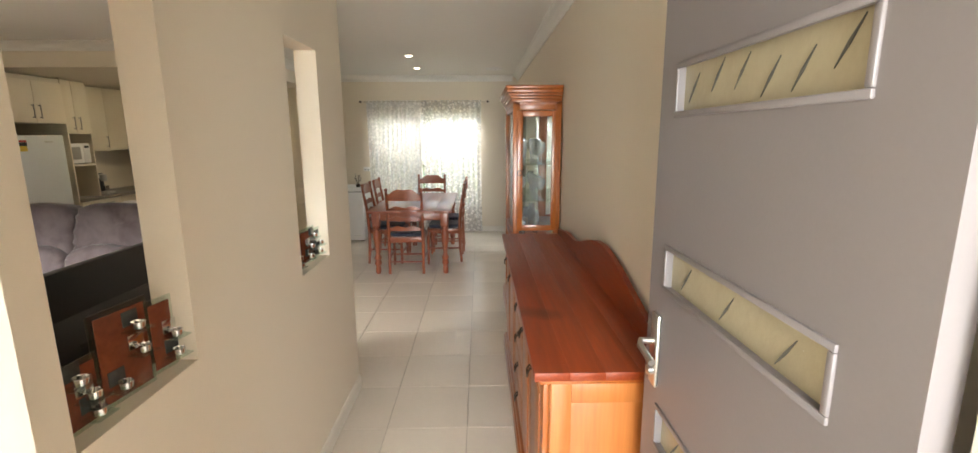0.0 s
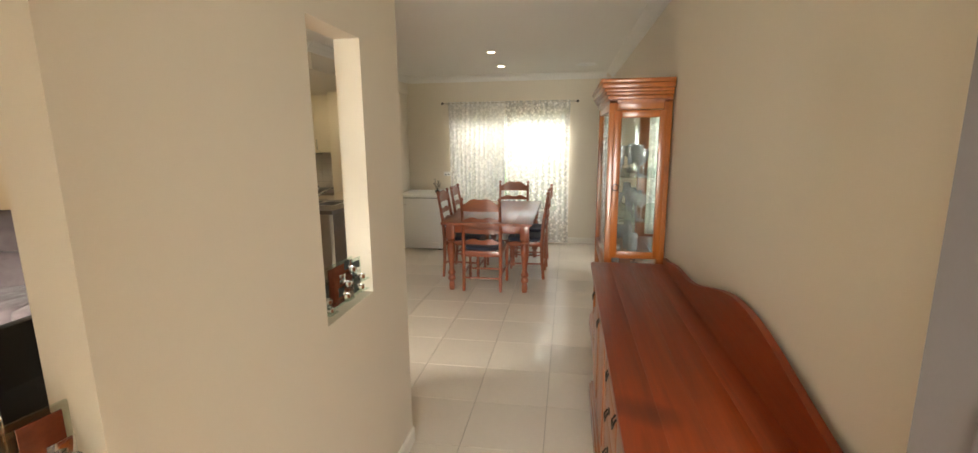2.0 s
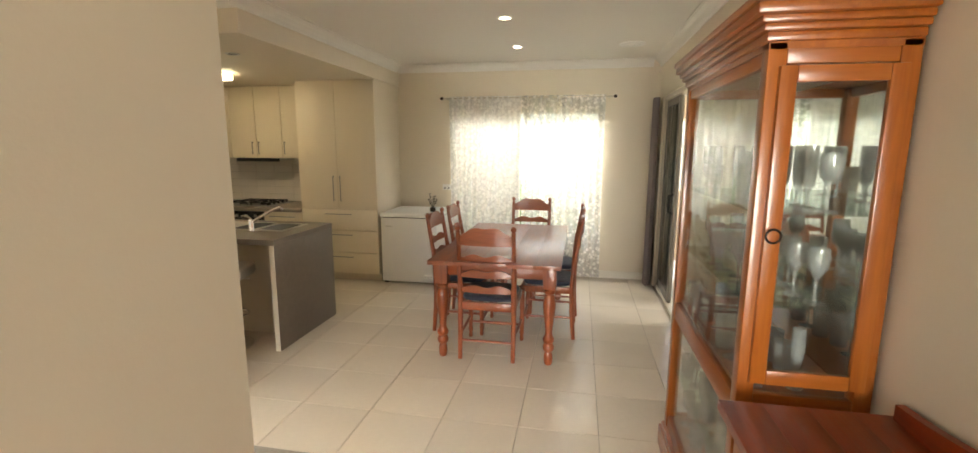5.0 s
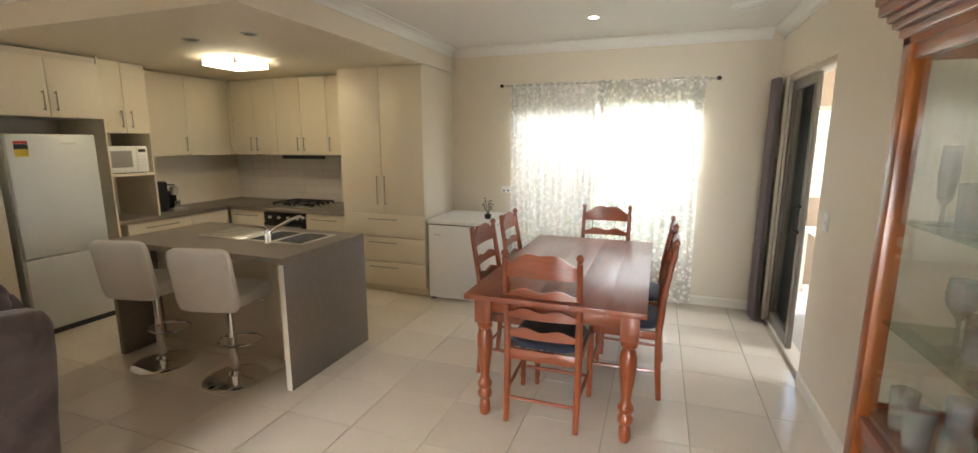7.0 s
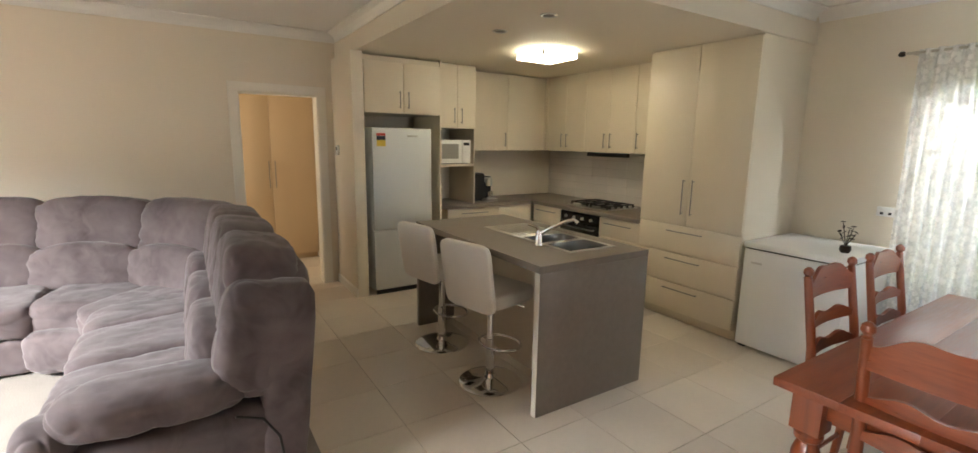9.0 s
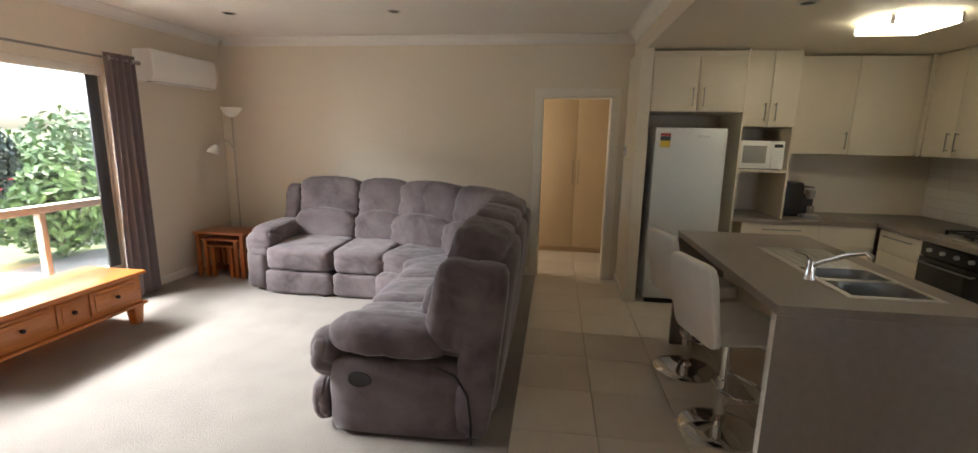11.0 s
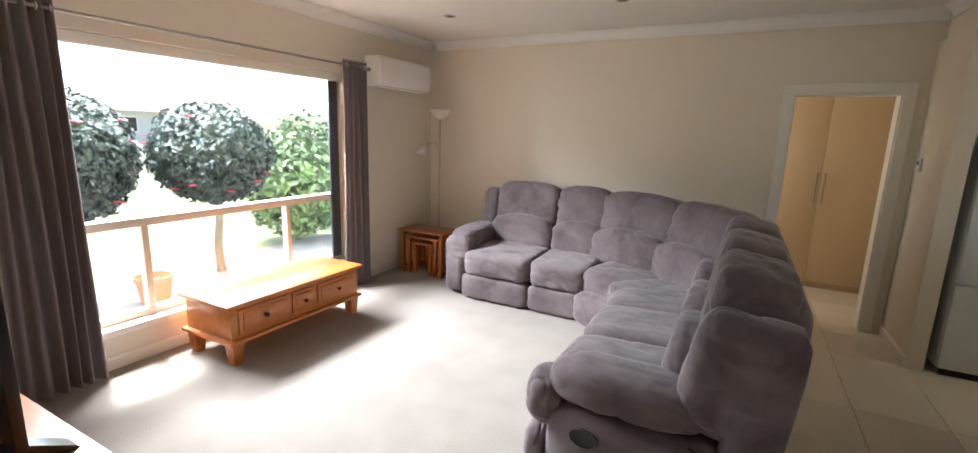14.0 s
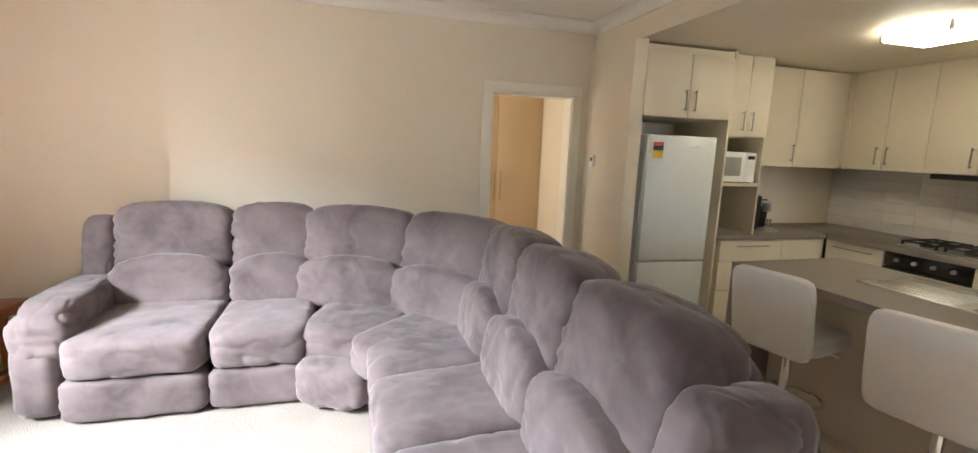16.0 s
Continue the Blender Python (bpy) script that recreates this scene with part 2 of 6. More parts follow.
CARPET = surface("oatmeal_loop_carpet", (0.305, 0.272, 0.235), 0.95, vary=0.17, scale=4, fine=140, bump=0.9, fine_bump=1.0, sheen=0.2, spec=0.1)
PINE_TOP = timber("red_stained_pine", (0.29, 0.044, 0.007), (0.15, 0.020, 0.004), (14, 0.9, 14), 0.38, 0.12)
PINE_Z = timber("orange_stained_pine_upright", (0.42, 0.122, 0.018), (0.23, 0.054, 0.009), (12, 12, 0.8), 0.32, 0.4)
PINE_Y = timber("orange_stained_pine_along", (0.42, 0.122, 0.018), (0.23, 0.054, 0.009), (12, 0.8, 12), 0.32, 0.4)
PINE_X = timber("orange_stained_pine_across", (0.42, 0.122, 0.018), (0.23, 0.054, 0.009), (0.8, 12, 12), 0.32, 0.4)
# sideboard ends: pine lightened to carry the light from the front door
PINE_END = timber("door_lit_pine_end", (0.52, 0.185, 0.045), (0.34, 0.10, 0.022), (12, 12, 0.8), 0.34, 0.3)
HONEY_X = timber("honey_pine_across", (0.56, 0.20, 0.036), (0.37, 0.108, 0.018), (0.9, 11, 11), 0.42, 0.2)
HONEY_Y = timber("honey_pine_along", (0.56, 0.20, 0.036), (0.37, 0.108, 0.018), (11, 0.9, 11), 0.42, 0.2)
CHERRY_Z = timber("cherry_stained_chair_wood", (0.31, 0.072, 0.020), (0.17, 0.034, 0.010), (14, 14, 1.0), 0.3, 0.45, False)
CHERRY_X = timber("cherry_stained_rail_wood", (0.31, 0.072, 0.020), (0.17, 0.034, 0.010), (1.0, 14, 14), 0.3, 0.45, False)
CHERRY_Y = timber("cherry_stained_table_top", (0.30, 0.070, 0.020), (0.17, 0.034, 0.010), (12, 0.9, 12), 0.32, 0.3, False)
NAVY = surface("navy_woven_cushion", (0.018, 0.022, 0.042), 0.9, vary=0.3, scale=60, fine=200, bump=0.5, sheen=0.2)
SUEDE = suede("grey_mauve_microsuede", (0.200, 0.166, 0.169), (0.078, 0.062, 0.064))
DRAPE = surface("grey_mauve_curtain_cloth", (0.20, 0.165, 0.165), 0.85, vary=0.1, scale=20, fine=260, bump=0.3, sheen=0.25, spec=0.2)
CREAM = surface("cream_vinyl_wrap", (0.74, 0.655, 0.51), 0.42, vary=0.03, scale=(2.0), fine=70, bump=0.03, stretch=(3, 3, 0.5))
CREAM_IN = surface("cream_cupboard_laminate", (0.70, 0.62, 0.49), 0.5, vary=0.03, scale=3, bump=0.03)
BENCH = surface("taupe_laminate_benchtop", (0.235, 0.20, 0.165), 0.38, vary=0.12, scale=25, fine=180, bump=0.04)
STEEL = surface("brushed_steel", (0.62, 0.61, 0.58), 0.3, 1.0, vary=0.06, scale=4, fine=120, bump=0.05, stretch=(1, 1, 12))
# darker copy of the steel, with the sink bowls' shade in the colour
BOWL = surface("shaded_brushed_steel", (0.20, 0.20, 0.195), 0.34, 1.0, vary=0.1, scale=6, fine=120, bump=0.05)
CHROME = surface("polished_chrome", (0.82, 0.82, 0.82), 0.08, 1.0, vary=0.02, bump=0.0)
FRIDGE = surface("silver_fridge_enamel", (0.70, 0.72, 0.72), 0.42, 0.1, vary=0.03, scale=2, fine=200, bump=0.05)
WHITE = surface("white_enamel", (0.78, 0.78, 0.76), 0.3, vary=0.02, scale=2, bump=0.02)
HANDLE = surface("satin_steel_handle", (0.30, 0.285, 0.26), 0.35, 0.9, vary=0.05, bump=0.02)
BLACK = surface("black_plastic", (0.014, 0.014, 0.015), 0.35, vary=0.15, scale=8, bump=0.05)
OVEN = surface("black_oven_glass", (0.012, 0.012, 0.012), 0.08, vary=0.1, bump=0.0)
IRON = surface("black_cast_iron", (0.02, 0.019, 0.018), 0.55, vary=0.2, scale=30, bump=0.3)
BRONZE = surface("dark_bronze_pull", (0.035, 0.025, 0.018), 0.4, 0.8, vary=0.3, scale=20, bump=0.1)
LEATHER = surface("white_leatherette", (0.76, 0.73, 0.66), 0.42, vary=0.04, scale=8, fine=150, bump=0.15)
SPLASH = surface("cream_splashback_tile", (0.72, 0.66, 0.585), 0.2, vary=0.03, scale=3, bump=0.02, piece=0.03)
DOORGREY = surface("warm_grey_door_paint", (0.22, 0.198, 0.200), 0.4, vary=0.04, scale=2, fine=120, bump=0.06)
FROST = surface("etched_door_glass", (0.42, 0.37, 0.25), 0.25, vary=0.1, scale=12, fine=60, bump=0.25)
LEADING = surface("grey_green_leadlight_strip", (0.07, 0.07, 0.055), 0.5, vary=0.1)
BRASSY = surface("warm_brushed_nickel", (0.55, 0.50, 0.42), 0.3, 0.9, vary=0.05, bump=0.03)
ALU = surface("cream_aluminium_frame", (0.62, 0.55, 0.45), 0.4, vary=0.03, bump=0.03)
LEAFGREY = surface("grey_brown_aluminium", (0.22, 0.195, 0.17), 0.4, vary=0.06, bump=0.03)
DARKFRAME = surface("charcoal_aluminium", (0.035, 0.036, 0.036), 0.4, vary=0.1, bump=0.05)
CUPBOARD = surface("tan_cupboard_laminate", (0.58, 0.44, 0.28), 0.5, vary=0.04, scale=2, fine=60, bump=0.03, stretch=(4, 4, 0.5))
PLASTIC = surface("white_plastic", (0.84, 0.83, 0.80), 0.4, vary=0.02, bump=0.02)
SHADE = surface("white_glass_shade", (0.8, 0.78, 0.72), 0.3, vary=0.02, bump=0.0)
MOSAIC_RED = surface("dark_red_mosaic_glass", (0.17, 0.045, 0.022), 0.10, vary=0.35, scale=40, bump=0.1)
MOSAIC_GREY = surface("smoky_mosaic_glass", (0.06, 0.065, 0.06), 0.08, vary=0.4, scale=40, bump=0.1)
MIRRORED = surface("silvered_mosaic_glass", (0.75, 0.75, 0.73), 0.06, 1.0, vary=0.1, scale=30, bump=0.05)
YELLOW = surface("yellow_energy_label", (0.75, 0.55, 0.06), 0.5)
REDLAB = surface("red_label", (0.55, 0.05, 0.03), 0.5)
GLASS = clear("window_glass")
CABGLASS = clear("cabinet_glass", gloss=0.03)
# clear glass with painted-in white sparkle
TABLEGLASS = clear("drinking_glass", (0.98, 0.99, 0.99), 0.14, 0.02, 0.2, 0.6)
EDGEGLASS = clear("green_edged_glass", (0.86, 0.93, 0.89), 0.06)
LACE = lace("cream_lace", 0.36, 0.26)
LACE_DENSE = lace("cream_lace_doubled", 0.66, 0.20)
LAMP_ON = glow("lit_opal_acrylic", (1.0, 0.88, 0.62), 2.4)
DOWN_ON = glow("lit_downlight_lamp", (1.0, 0.86, 0.62), 4.0)
LEAF = surface("dark_camellia_leaf", (0.017, 0.033, 0.026), 0.5, vary=0.4, scale=3, fine=20, bump=0.0)
LEAF_LIGHT = surface("light_green_leaf", (0.13, 0.21, 0.06), 0.5, vary=0.4, scale=3, fine=20, bump=0.0)
PETAL = surface("red_camellia_petal", (0.45, 0.04, 0.06), 0.5, vary=0.2)
BARK = surface("pale_grey_bark", (0.24, 0.19, 0.14), 0.9, vary=0.3, scale=12, bump=0.6)
LAWN = surface("mown_lawn", (0.27, 0.28, 0.13), 0.9, vary=0.35, scale=1.5, fine=60, bump=0.8)
GRAVEL = surface("grey_river_pebble", (0.30, 0.28, 0.26), 0.8, vary=0.3, scale=8, fine=60, bump=0.5)
PAVE = surface("pale_concrete_paving", (0.45, 0.42, 0.38), 0.85, vary=0.12, scale=3, fine=80, bump=0.4)
BRICKW = surface("pale_render_house", (0.55, 0.48, 0.42), 0.85, vary=0.1, scale=4, bump=0.3)
BRICKTAN = surface("tan_sunroom_brick", (0.34, 0.25, 0.18), 0.85, vary=0.15, scale=6, bump=0.3)
# red roof tile paled to carry the glare and haze of distance
ROOF = surface("haze_paled_roof_tile", (0.38, 0.27, 0.23), 0.8, vary=0.2, scale=5, bump=0.4)
POT = surface("terracotta_pot", (0.40, 0.20, 0.12), 0.8, vary=0.15, scale=10, bump=0.3)
FENCE = surface("grey_fence_board", (0.28, 0.25, 0.22), 0.85, vary=0.15, scale=4, bump=0.3)


# ---- mesh helpers ----
def finish(bm, name, smooth=35):
    bmesh.ops.recalc_face_normals(bm, faces=bm.faces)
    me = bpy.data.meshes.new(name)
    bm.to_mesh(me)
    bm.free()
    if smooth:
        me.shade_smooth()
        me.set_sharp_from_angle(angle=radians(smooth))
    return me


def thing(name, at, label, category, group="", turn=0.0):
    ob = new(name)
    ob.empty_display_size = 0.1
    ob.matrix_basis = pose(*at, 0, 0, turn)
    return tagged(ob, label, category, group)


def part(name, bm, material, parent=None, label="", smooth=35):
    ob = new(name, finish(bm, name, smooth))
    ob.data.materials.append(material)
    if parent:
        ob.parent = parent
    return tagged(ob, label)


def single(name, bm, material, label, category, group="", at=(0, 0, 0), turn=0.0, smooth=35):
    ob = part(name, bm, material, None, label, smooth)
    ob.matrix_basis = pose(*at, 0, 0, turn)
    return tagged(ob, "", category, group)


def structure(name, bm, material, label="", smooth=0):
    return tagged(part(name, bm, material, None, label, smooth), kind="structure")


def merge(src, bm, m=None):
    """Moves what is in src into bm, or gives src itself when there is none."""
    if m is not None:
        bmesh.ops.transform(src, matrix=m, verts=src.verts[:])
    if bm is None:
        return src
    made = {v: bm.verts.new(v.co) for v in src.verts}
    for f in src.faces:
        bm.faces.new([made[v] for v in f.verts])
    src.free()
    return bm


def box(x0, y0, z0, x1, y1, z1, bev=0.0, bm=None, m=None, seg=2):
    src = bmesh.new()
    mat = Matrix.Translation(((x0 + x1) / 2, (y0 + y1) / 2, (z0 + z1) / 2)) @ Matrix.Diagonal((abs(x1 - x0), abs(y1 - y0), abs(z1 - z0), 1))
    bmesh.ops.create_cube(src, size=1, matrix=mat)
    if bev:
        bmesh.ops.bevel(src, geom=src.edges[:], offset=bev, segments=seg, affect="EDGES", profile=0.5)
    return merge(src, bm, m)


def lathe(profile, n=20, bm=None, m=None):
    """Turned shape round z from (radius, height) pairs."""
    bm = bm or bmesh.new()
    rings = []
    for r, z in profile:
        rings.append([bm.verts.new((max(r, 0.0004) * math.cos(2 * math.pi * i / n), max(r, 0.0004) * math.sin(2 * math.pi * i / n), z)) for i in range(n)])
    for a, b in zip(rings, rings[1:]):
        for i in range(n):
            bm.faces.new((a[i], a[(i + 1) % n], b[(i + 1) % n], b[i]))
    bm.faces.new(rings[0][::-1])
    bm.faces.new(rings[-1])
    if m is not None:
        bmesh.ops.transform(bm, matrix=m, verts=[v for ring in rings for v in ring])
    return bm


def tube(points, r, n=10, bm=None):
    """A round bar along a path; r is one radius or one for each point."""
    bm = bm or bmesh.new()
    pts = [Vector(p) for p in points]
    rs = r if isinstance(r, (list, tuple)) else [r] * len(pts)
    rings = []
    up = None
    for i, p in enumerate(pts):
        d = (pts[min(i + 1, len(pts) - 1)] - pts[max(i - 1, 0)]).normalized()
        if up is None:
            up = Vector((0, 0, 1)) if abs(d.z) < 0.9 else Vector((1, 0, 0))
        s = d.cross(up).normalized()
        up = s.cross(d).normalized()
        rings.append([bm.verts.new(p + (s * math.cos(2 * math.pi * k / n) + up * math.sin(2 * math.pi * k / n)) * rs[i]) for k in range(n)])
    for a, b in zip(rings, rings[1:]):
        for k in range(n):
            bm.faces.new((a[k], a[(k + 1) % n], b[(k + 1) % n], b[k]))
    bm.faces.new(rings[0][::-1])
    bm.faces.new(rings[-1])
    return bm


def prism(outline, axis, a, b, bm=None):
    """An outline of 2D points drawn out along an axis from a to b. For 'x' the points are (y, z), for 'y' (x, z), for 'z' (x, y)."""
    bm = bm or bmesh.new()
    place = {"x": lambda p, w: (w, p[0], p[1]), "y": lambda p, w: (p[0], w, p[1]), "z": lambda p, w: (p[0], p[1], w)}[axis]
    lo, hi = [bm.verts.new(place(p, a)) for p in outline], [bm.verts.new(place(p, b)) for p in outline]
    k = len(outline)
    for i in range(k):
        bm.faces.new((lo[i], lo[(i + 1) % k], hi[(i + 1) % k], hi[i]))
    bm.faces.new(lo[::-1])
    bm.faces.new(hi)
    return bm


def cushion(w, d, h, m=None, p=4.0, cuts=9, arch=0.0, seed=0, wrinkle=0.006, bm=None, crease=0.0, gather=0.0):
    """A stuffed block: a superellipsoid of width, depth and height with soft creases."""
    src = bmesh.new()
    bmesh.ops.create_cube(src, size=2)
    bmesh.ops.subdivide_edges(src, edges=src.edges[:], cuts=cuts, use_grid_fill=True)
    for v in src.verts:
        c = v.co
        k = (abs(c.x) ** p + abs(c.y) ** p + abs(c.z) ** p) ** (1 / p)
        e = c / k
        q = Vector((e.x * w / 2, e.y * d / 2, e.z * h / 2))
        nz = noise.noise(q * 9 + Vector((seed * 3.1, seed * 1.7, 0))) + 0.5 * noise.noise(q * 22 + Vector((seed, 0, seed)))
        if crease:
            fold = abs(noise.noise(Vector((q.x * 5, q.y * 9, q.z * 7)) + Vector((seed * 2.3, seed, seed * 0.7)))) / 0.13
            nz -= max(0.0, 1 - fold) ** 1.5 * crease / max(wrinkle, 1e-4)
            q.z += arch * (1 - (2 * q.x / w) ** 2) * max(0.0, e.z)
        if gather:
            side, low = max(0.0, abs(2 * q.x / w) - 0.45) / 0.55, max(0.0, -2 * q.z / h - 0.05) / 0.95
            high = max(0.0, 2 * q.z / h - 0.45) / 0.55
            along_z = noise.noise(Vector((q.x * 4 + seed, q.y * 2, q.z * 26 + q.x * 8)))
            along_x = noise.noise(Vector((q.x * 27 + q.z * 6, q.y * 2 + seed, q.z * 4)))
            nz += (side ** 1.3 * along_z + (low ** 1.2 + 0.15 * high ** 1.3) * along_x) * gather / max(wrinkle, 1e-4)
        v.co = q + e.normalized() * (nz * wrinkle)
    return merge(src, bm, m)


def wall(name, axis, p0, p1, u0, u1, z0, z1, holes=(), material=PAINT, label=""):
    """A wall with thickness, p0 to p1 across, u0 to u1 along, with holes (ua, ub, za, zb) through it."""
    bm = bmesh.new()
    us = sorted({u0, u1, *(h[0] for h in holes), *(h[1] for h in holes)})
    zs = sorted({z0, z1, *(h[2] for h in holes), *(h[3] for h in holes)})
    at = (lambda p, u, z: (p, u, z)) if axis == "x" else (lambda p, u, z: (u, p, z))
    seen = {}

    def v(p, u, z):
        if (p, u, z) not in seen:
            seen[p, u, z] = bm.verts.new(at(p, u, z))
        return seen[p, u, z]

    def solid(i, j):
        if not (0 <= i < len(us) - 1 and 0 <= j < len(zs) - 1):
            return False
        cu, cz = (us[i] + us[i + 1]) / 2, (zs[j] + zs[j + 1]) / 2
        return not any(h[0] < cu < h[1] and h[2] < cz < h[3] for h in holes)

    for i in range(len(us) - 1):
        for j in range(len(zs) - 1):
            if not solid(i, j):
                continue
            a, b, c, d = us[i], us[i + 1], zs[j], zs[j + 1]
            for p in (p0, p1):
                bm.faces.new((v(p, a, c), v(p, b, c), v(p, b, d), v(p, a, d)))
            for di, dj, e in ((-1, 0, (a, c, a, d)), (1, 0, (b, c, b, d)), (0, -1, (a, c, b, c)), (0, 1, (a, d, b, d))):
                if not solid(i + di, j + dj):
                    bm.faces.new((v(p0, e[0], e[1]), v(p1, e[0], e[1]), v(p1, e[2], e[3]), v(p0, e[2], e[3])))
    return structure(name, bm, material, label)


# ---- structure ----
H = 2.62
wall("wall_hall", "x", -0.80, -0.69, 0.5, 3.0, 0, H, [(0.93, 1.35, 1.02, 2.07), (2.17, 2.57, 1.02, 2.07)], label="cream dividing wall with two tall slots")
wall("wall_east", "x", 0.77, 0.92, 0.5, 8.25, 0, H, [(6.74, 8.0, 0.0, 2.17)])
wall("wall_north", "y", 8.25, 8.42, -5.82, 0.92, 0, H, [(-1.68, 0.12, 0.45, 2.06)])
wall("wall_entry", "y", 0.36, 0.50, -0.80, 0.92, 0, H, [(-0.36, 0.66, 0.0, 2.12)])
wall("wall_south", "y", 0.44, 0.60, -5.82, -0.80, 0, H, [(-4.22, -1.85, 0.27, 2.10)])
wall("wall_west", "x", -5.82, -5.67, 0.60, 8.25, 0, H, [(4.38, 5.12, 0.0, 2.0)])
wall("wall_stub", "y", 5.27, 5.38, -5.67, -4.98, 0, 2.37)
structure("bulkhead", box(-5.67, 5.31, 2.37, -2.42, 8.25, 2.619), PAINT, "cream dropped ceiling over the kitchen")
structure("ceiling", box(-5.82, 0.36, H, 0.92, 8.42, H + 0.1), CEIL)
# passage behind the lounge door
wall("wall_passage_west", "x", -7.4, -7.3, 3.0, 6.8, 0, 2.5)
wall("wall_passage_north", "y", 5.345, 5.55, -7.3, -5.82, 0, 2.5)
wall("wall_passage_south", "y", 2.9, 3.0, -7.4, -5.82, 0, 2.5)
structure("ceiling_passage", box(-7.4, 2.9, 2.5, -5.82, 5.55, 2.56), CEIL)

COVE = [(0, 0), (0, -0.09), (0.012, -0.09), (0.022, -0.062), (0.045, -0.032), (0.07, -0.014), (0.09, -0.010), (0.09, 0)]


def cornice(axis, wall_at, side, a, b, top=H):
    out = [(wall_at + side * u, top + w) for u, w in COVE]
    structure("cornice", prism(out, axis, a, b), CEIL)


cornice("x", 0.60, 1, -5.67, -0.80)
cornice("y", -5.67, 1, 0.69, 5.31)
cornice("y", 0.77, -1, 0.5, 8.25)
cornice("x", 8.25, -1, -2.42, 0.68)
cornice("y", -0.69, 1, 0.5, 3.0)
cornice("y", -0.80, -1, 0.69, 3.0)
cornice("x", 3.0, 1, -0.80, -0.69)
cornice("x", 5.31, -1, -5.58, -2.42)
cornice("y", -2.42, 1, 5.22, 8.16)


def skirting(axis, wall_at, side, a, b):
    out = [(wall_at, 0), (wall_at + side * 0.013, 0), (wall_at + side * 0.013, 0.075), (wall_at + side * 0.006, 0.09), (wall_at, 0.09)]
    structure("baseboard", prism(out, axis, a, b), TRIM)


skirting("x", 0.60, 1, -5.655, -0.80)
skirting("y", -5.67, 1, 0.6, 4.30)
skirting("x", 5.27, -1, -5.67, -4.98)
skirting("y", -0.69, 1, 0.5, 3.0)
skirting("y", -0.80, -1, 0.615, 3.0)
skirting("x", 3.0, 1, -0.80, -0.69)
skirting("y", 0.77, -1, 0.5, 6.73)
skirting("x", 8.25, -1, -2.42, 0.757)


# floors: slab under the tiles, carpet in the lounge, ground outside
floor = structure("floor", box(-7.4, 0.36, -0.10, 0.92, 8.42, -0.010), GROUT, "cream square ceramic floor tiles with fine joints")
structure("carpet", prism([(-5.67, 0.60), (-0.80, 0.60), (-0.80, 2.99), (-1.342, 2.99), (-1.342, 4.368), (-5.67, 4.368)], "z", -0.006, 0.006), CARPET, "oatmeal looped carpet with a straight edge at the tiles")


# ---- openings ----
def lounge_window():
    w = thing("window_1", (-3.035, 0.5, 0.27), "wide picture window with low cream aluminium rail", "window")
    w["kind"] = "structure"
    x0, x1, h = -1.185, 1.185, 1.83
    fr = box(x0, -0.04, 0, x1, 0.03, 0.05, 0.004)
    box(x0, -0.04, h - 0.05, x1, 0.03, h, 0.004, fr)
    box(x0, -0.04, 0.05, x0 + 0.045, 0.03, h - 0.05, 0.004, fr)
    box(x1 - 0.045, -0.04, 0.05, x1, 0.03, h - 0.05, 0.004, fr)
    part("window_frame", fr, ALU, w)
    part("rail", box(x0 + 0.045, -0.05, 0.63, x1 - 0.045, 0.035, 0.69, 0.006), ALU, w)
    for mx in (-0.535, 0.63):
        part("mullion", box(mx - 0.022, -0.035, 0.05, mx + 0.022, 0.028, 0.63, 0.004), ALU, w)
    for a, b in ((x0 + 0.045, -0.557), (-0.513, 0.608), (0.652, x1 - 0.045)):
        g = part("pane", box(a, -0.012, 0.05, b, -0.006, 0.63), GLASS, w, smooth=0)
        g.visible_shadow = False
    g = part("pane", box(x0 + 0.045, -0.012, 0.69, x1 - 0.045, -0.006, h - 0.05), GLASS, w, smooth=0)
    g.visible_shadow = False
    part("window_sill", box(x0 + 0.0, 0.03, -0.045, x1, 0.125, 0.004, 0.006), TRIM, w, "white painted sill")
    part("blind_track", box(x0 + 0.003, 0.032, h - 0.075, x1 - 0.003, 0.07, h - 0.003, 0.006), TRIM, w, "slim white blind headbox")
    part("shutter_guide", box(x0 + 0.046, 0.028, 0.05, x0 + 0.16, 0.05, h - 0.075, 0.004), DARKFRAME, w, "dark side strip")


lounge_window()


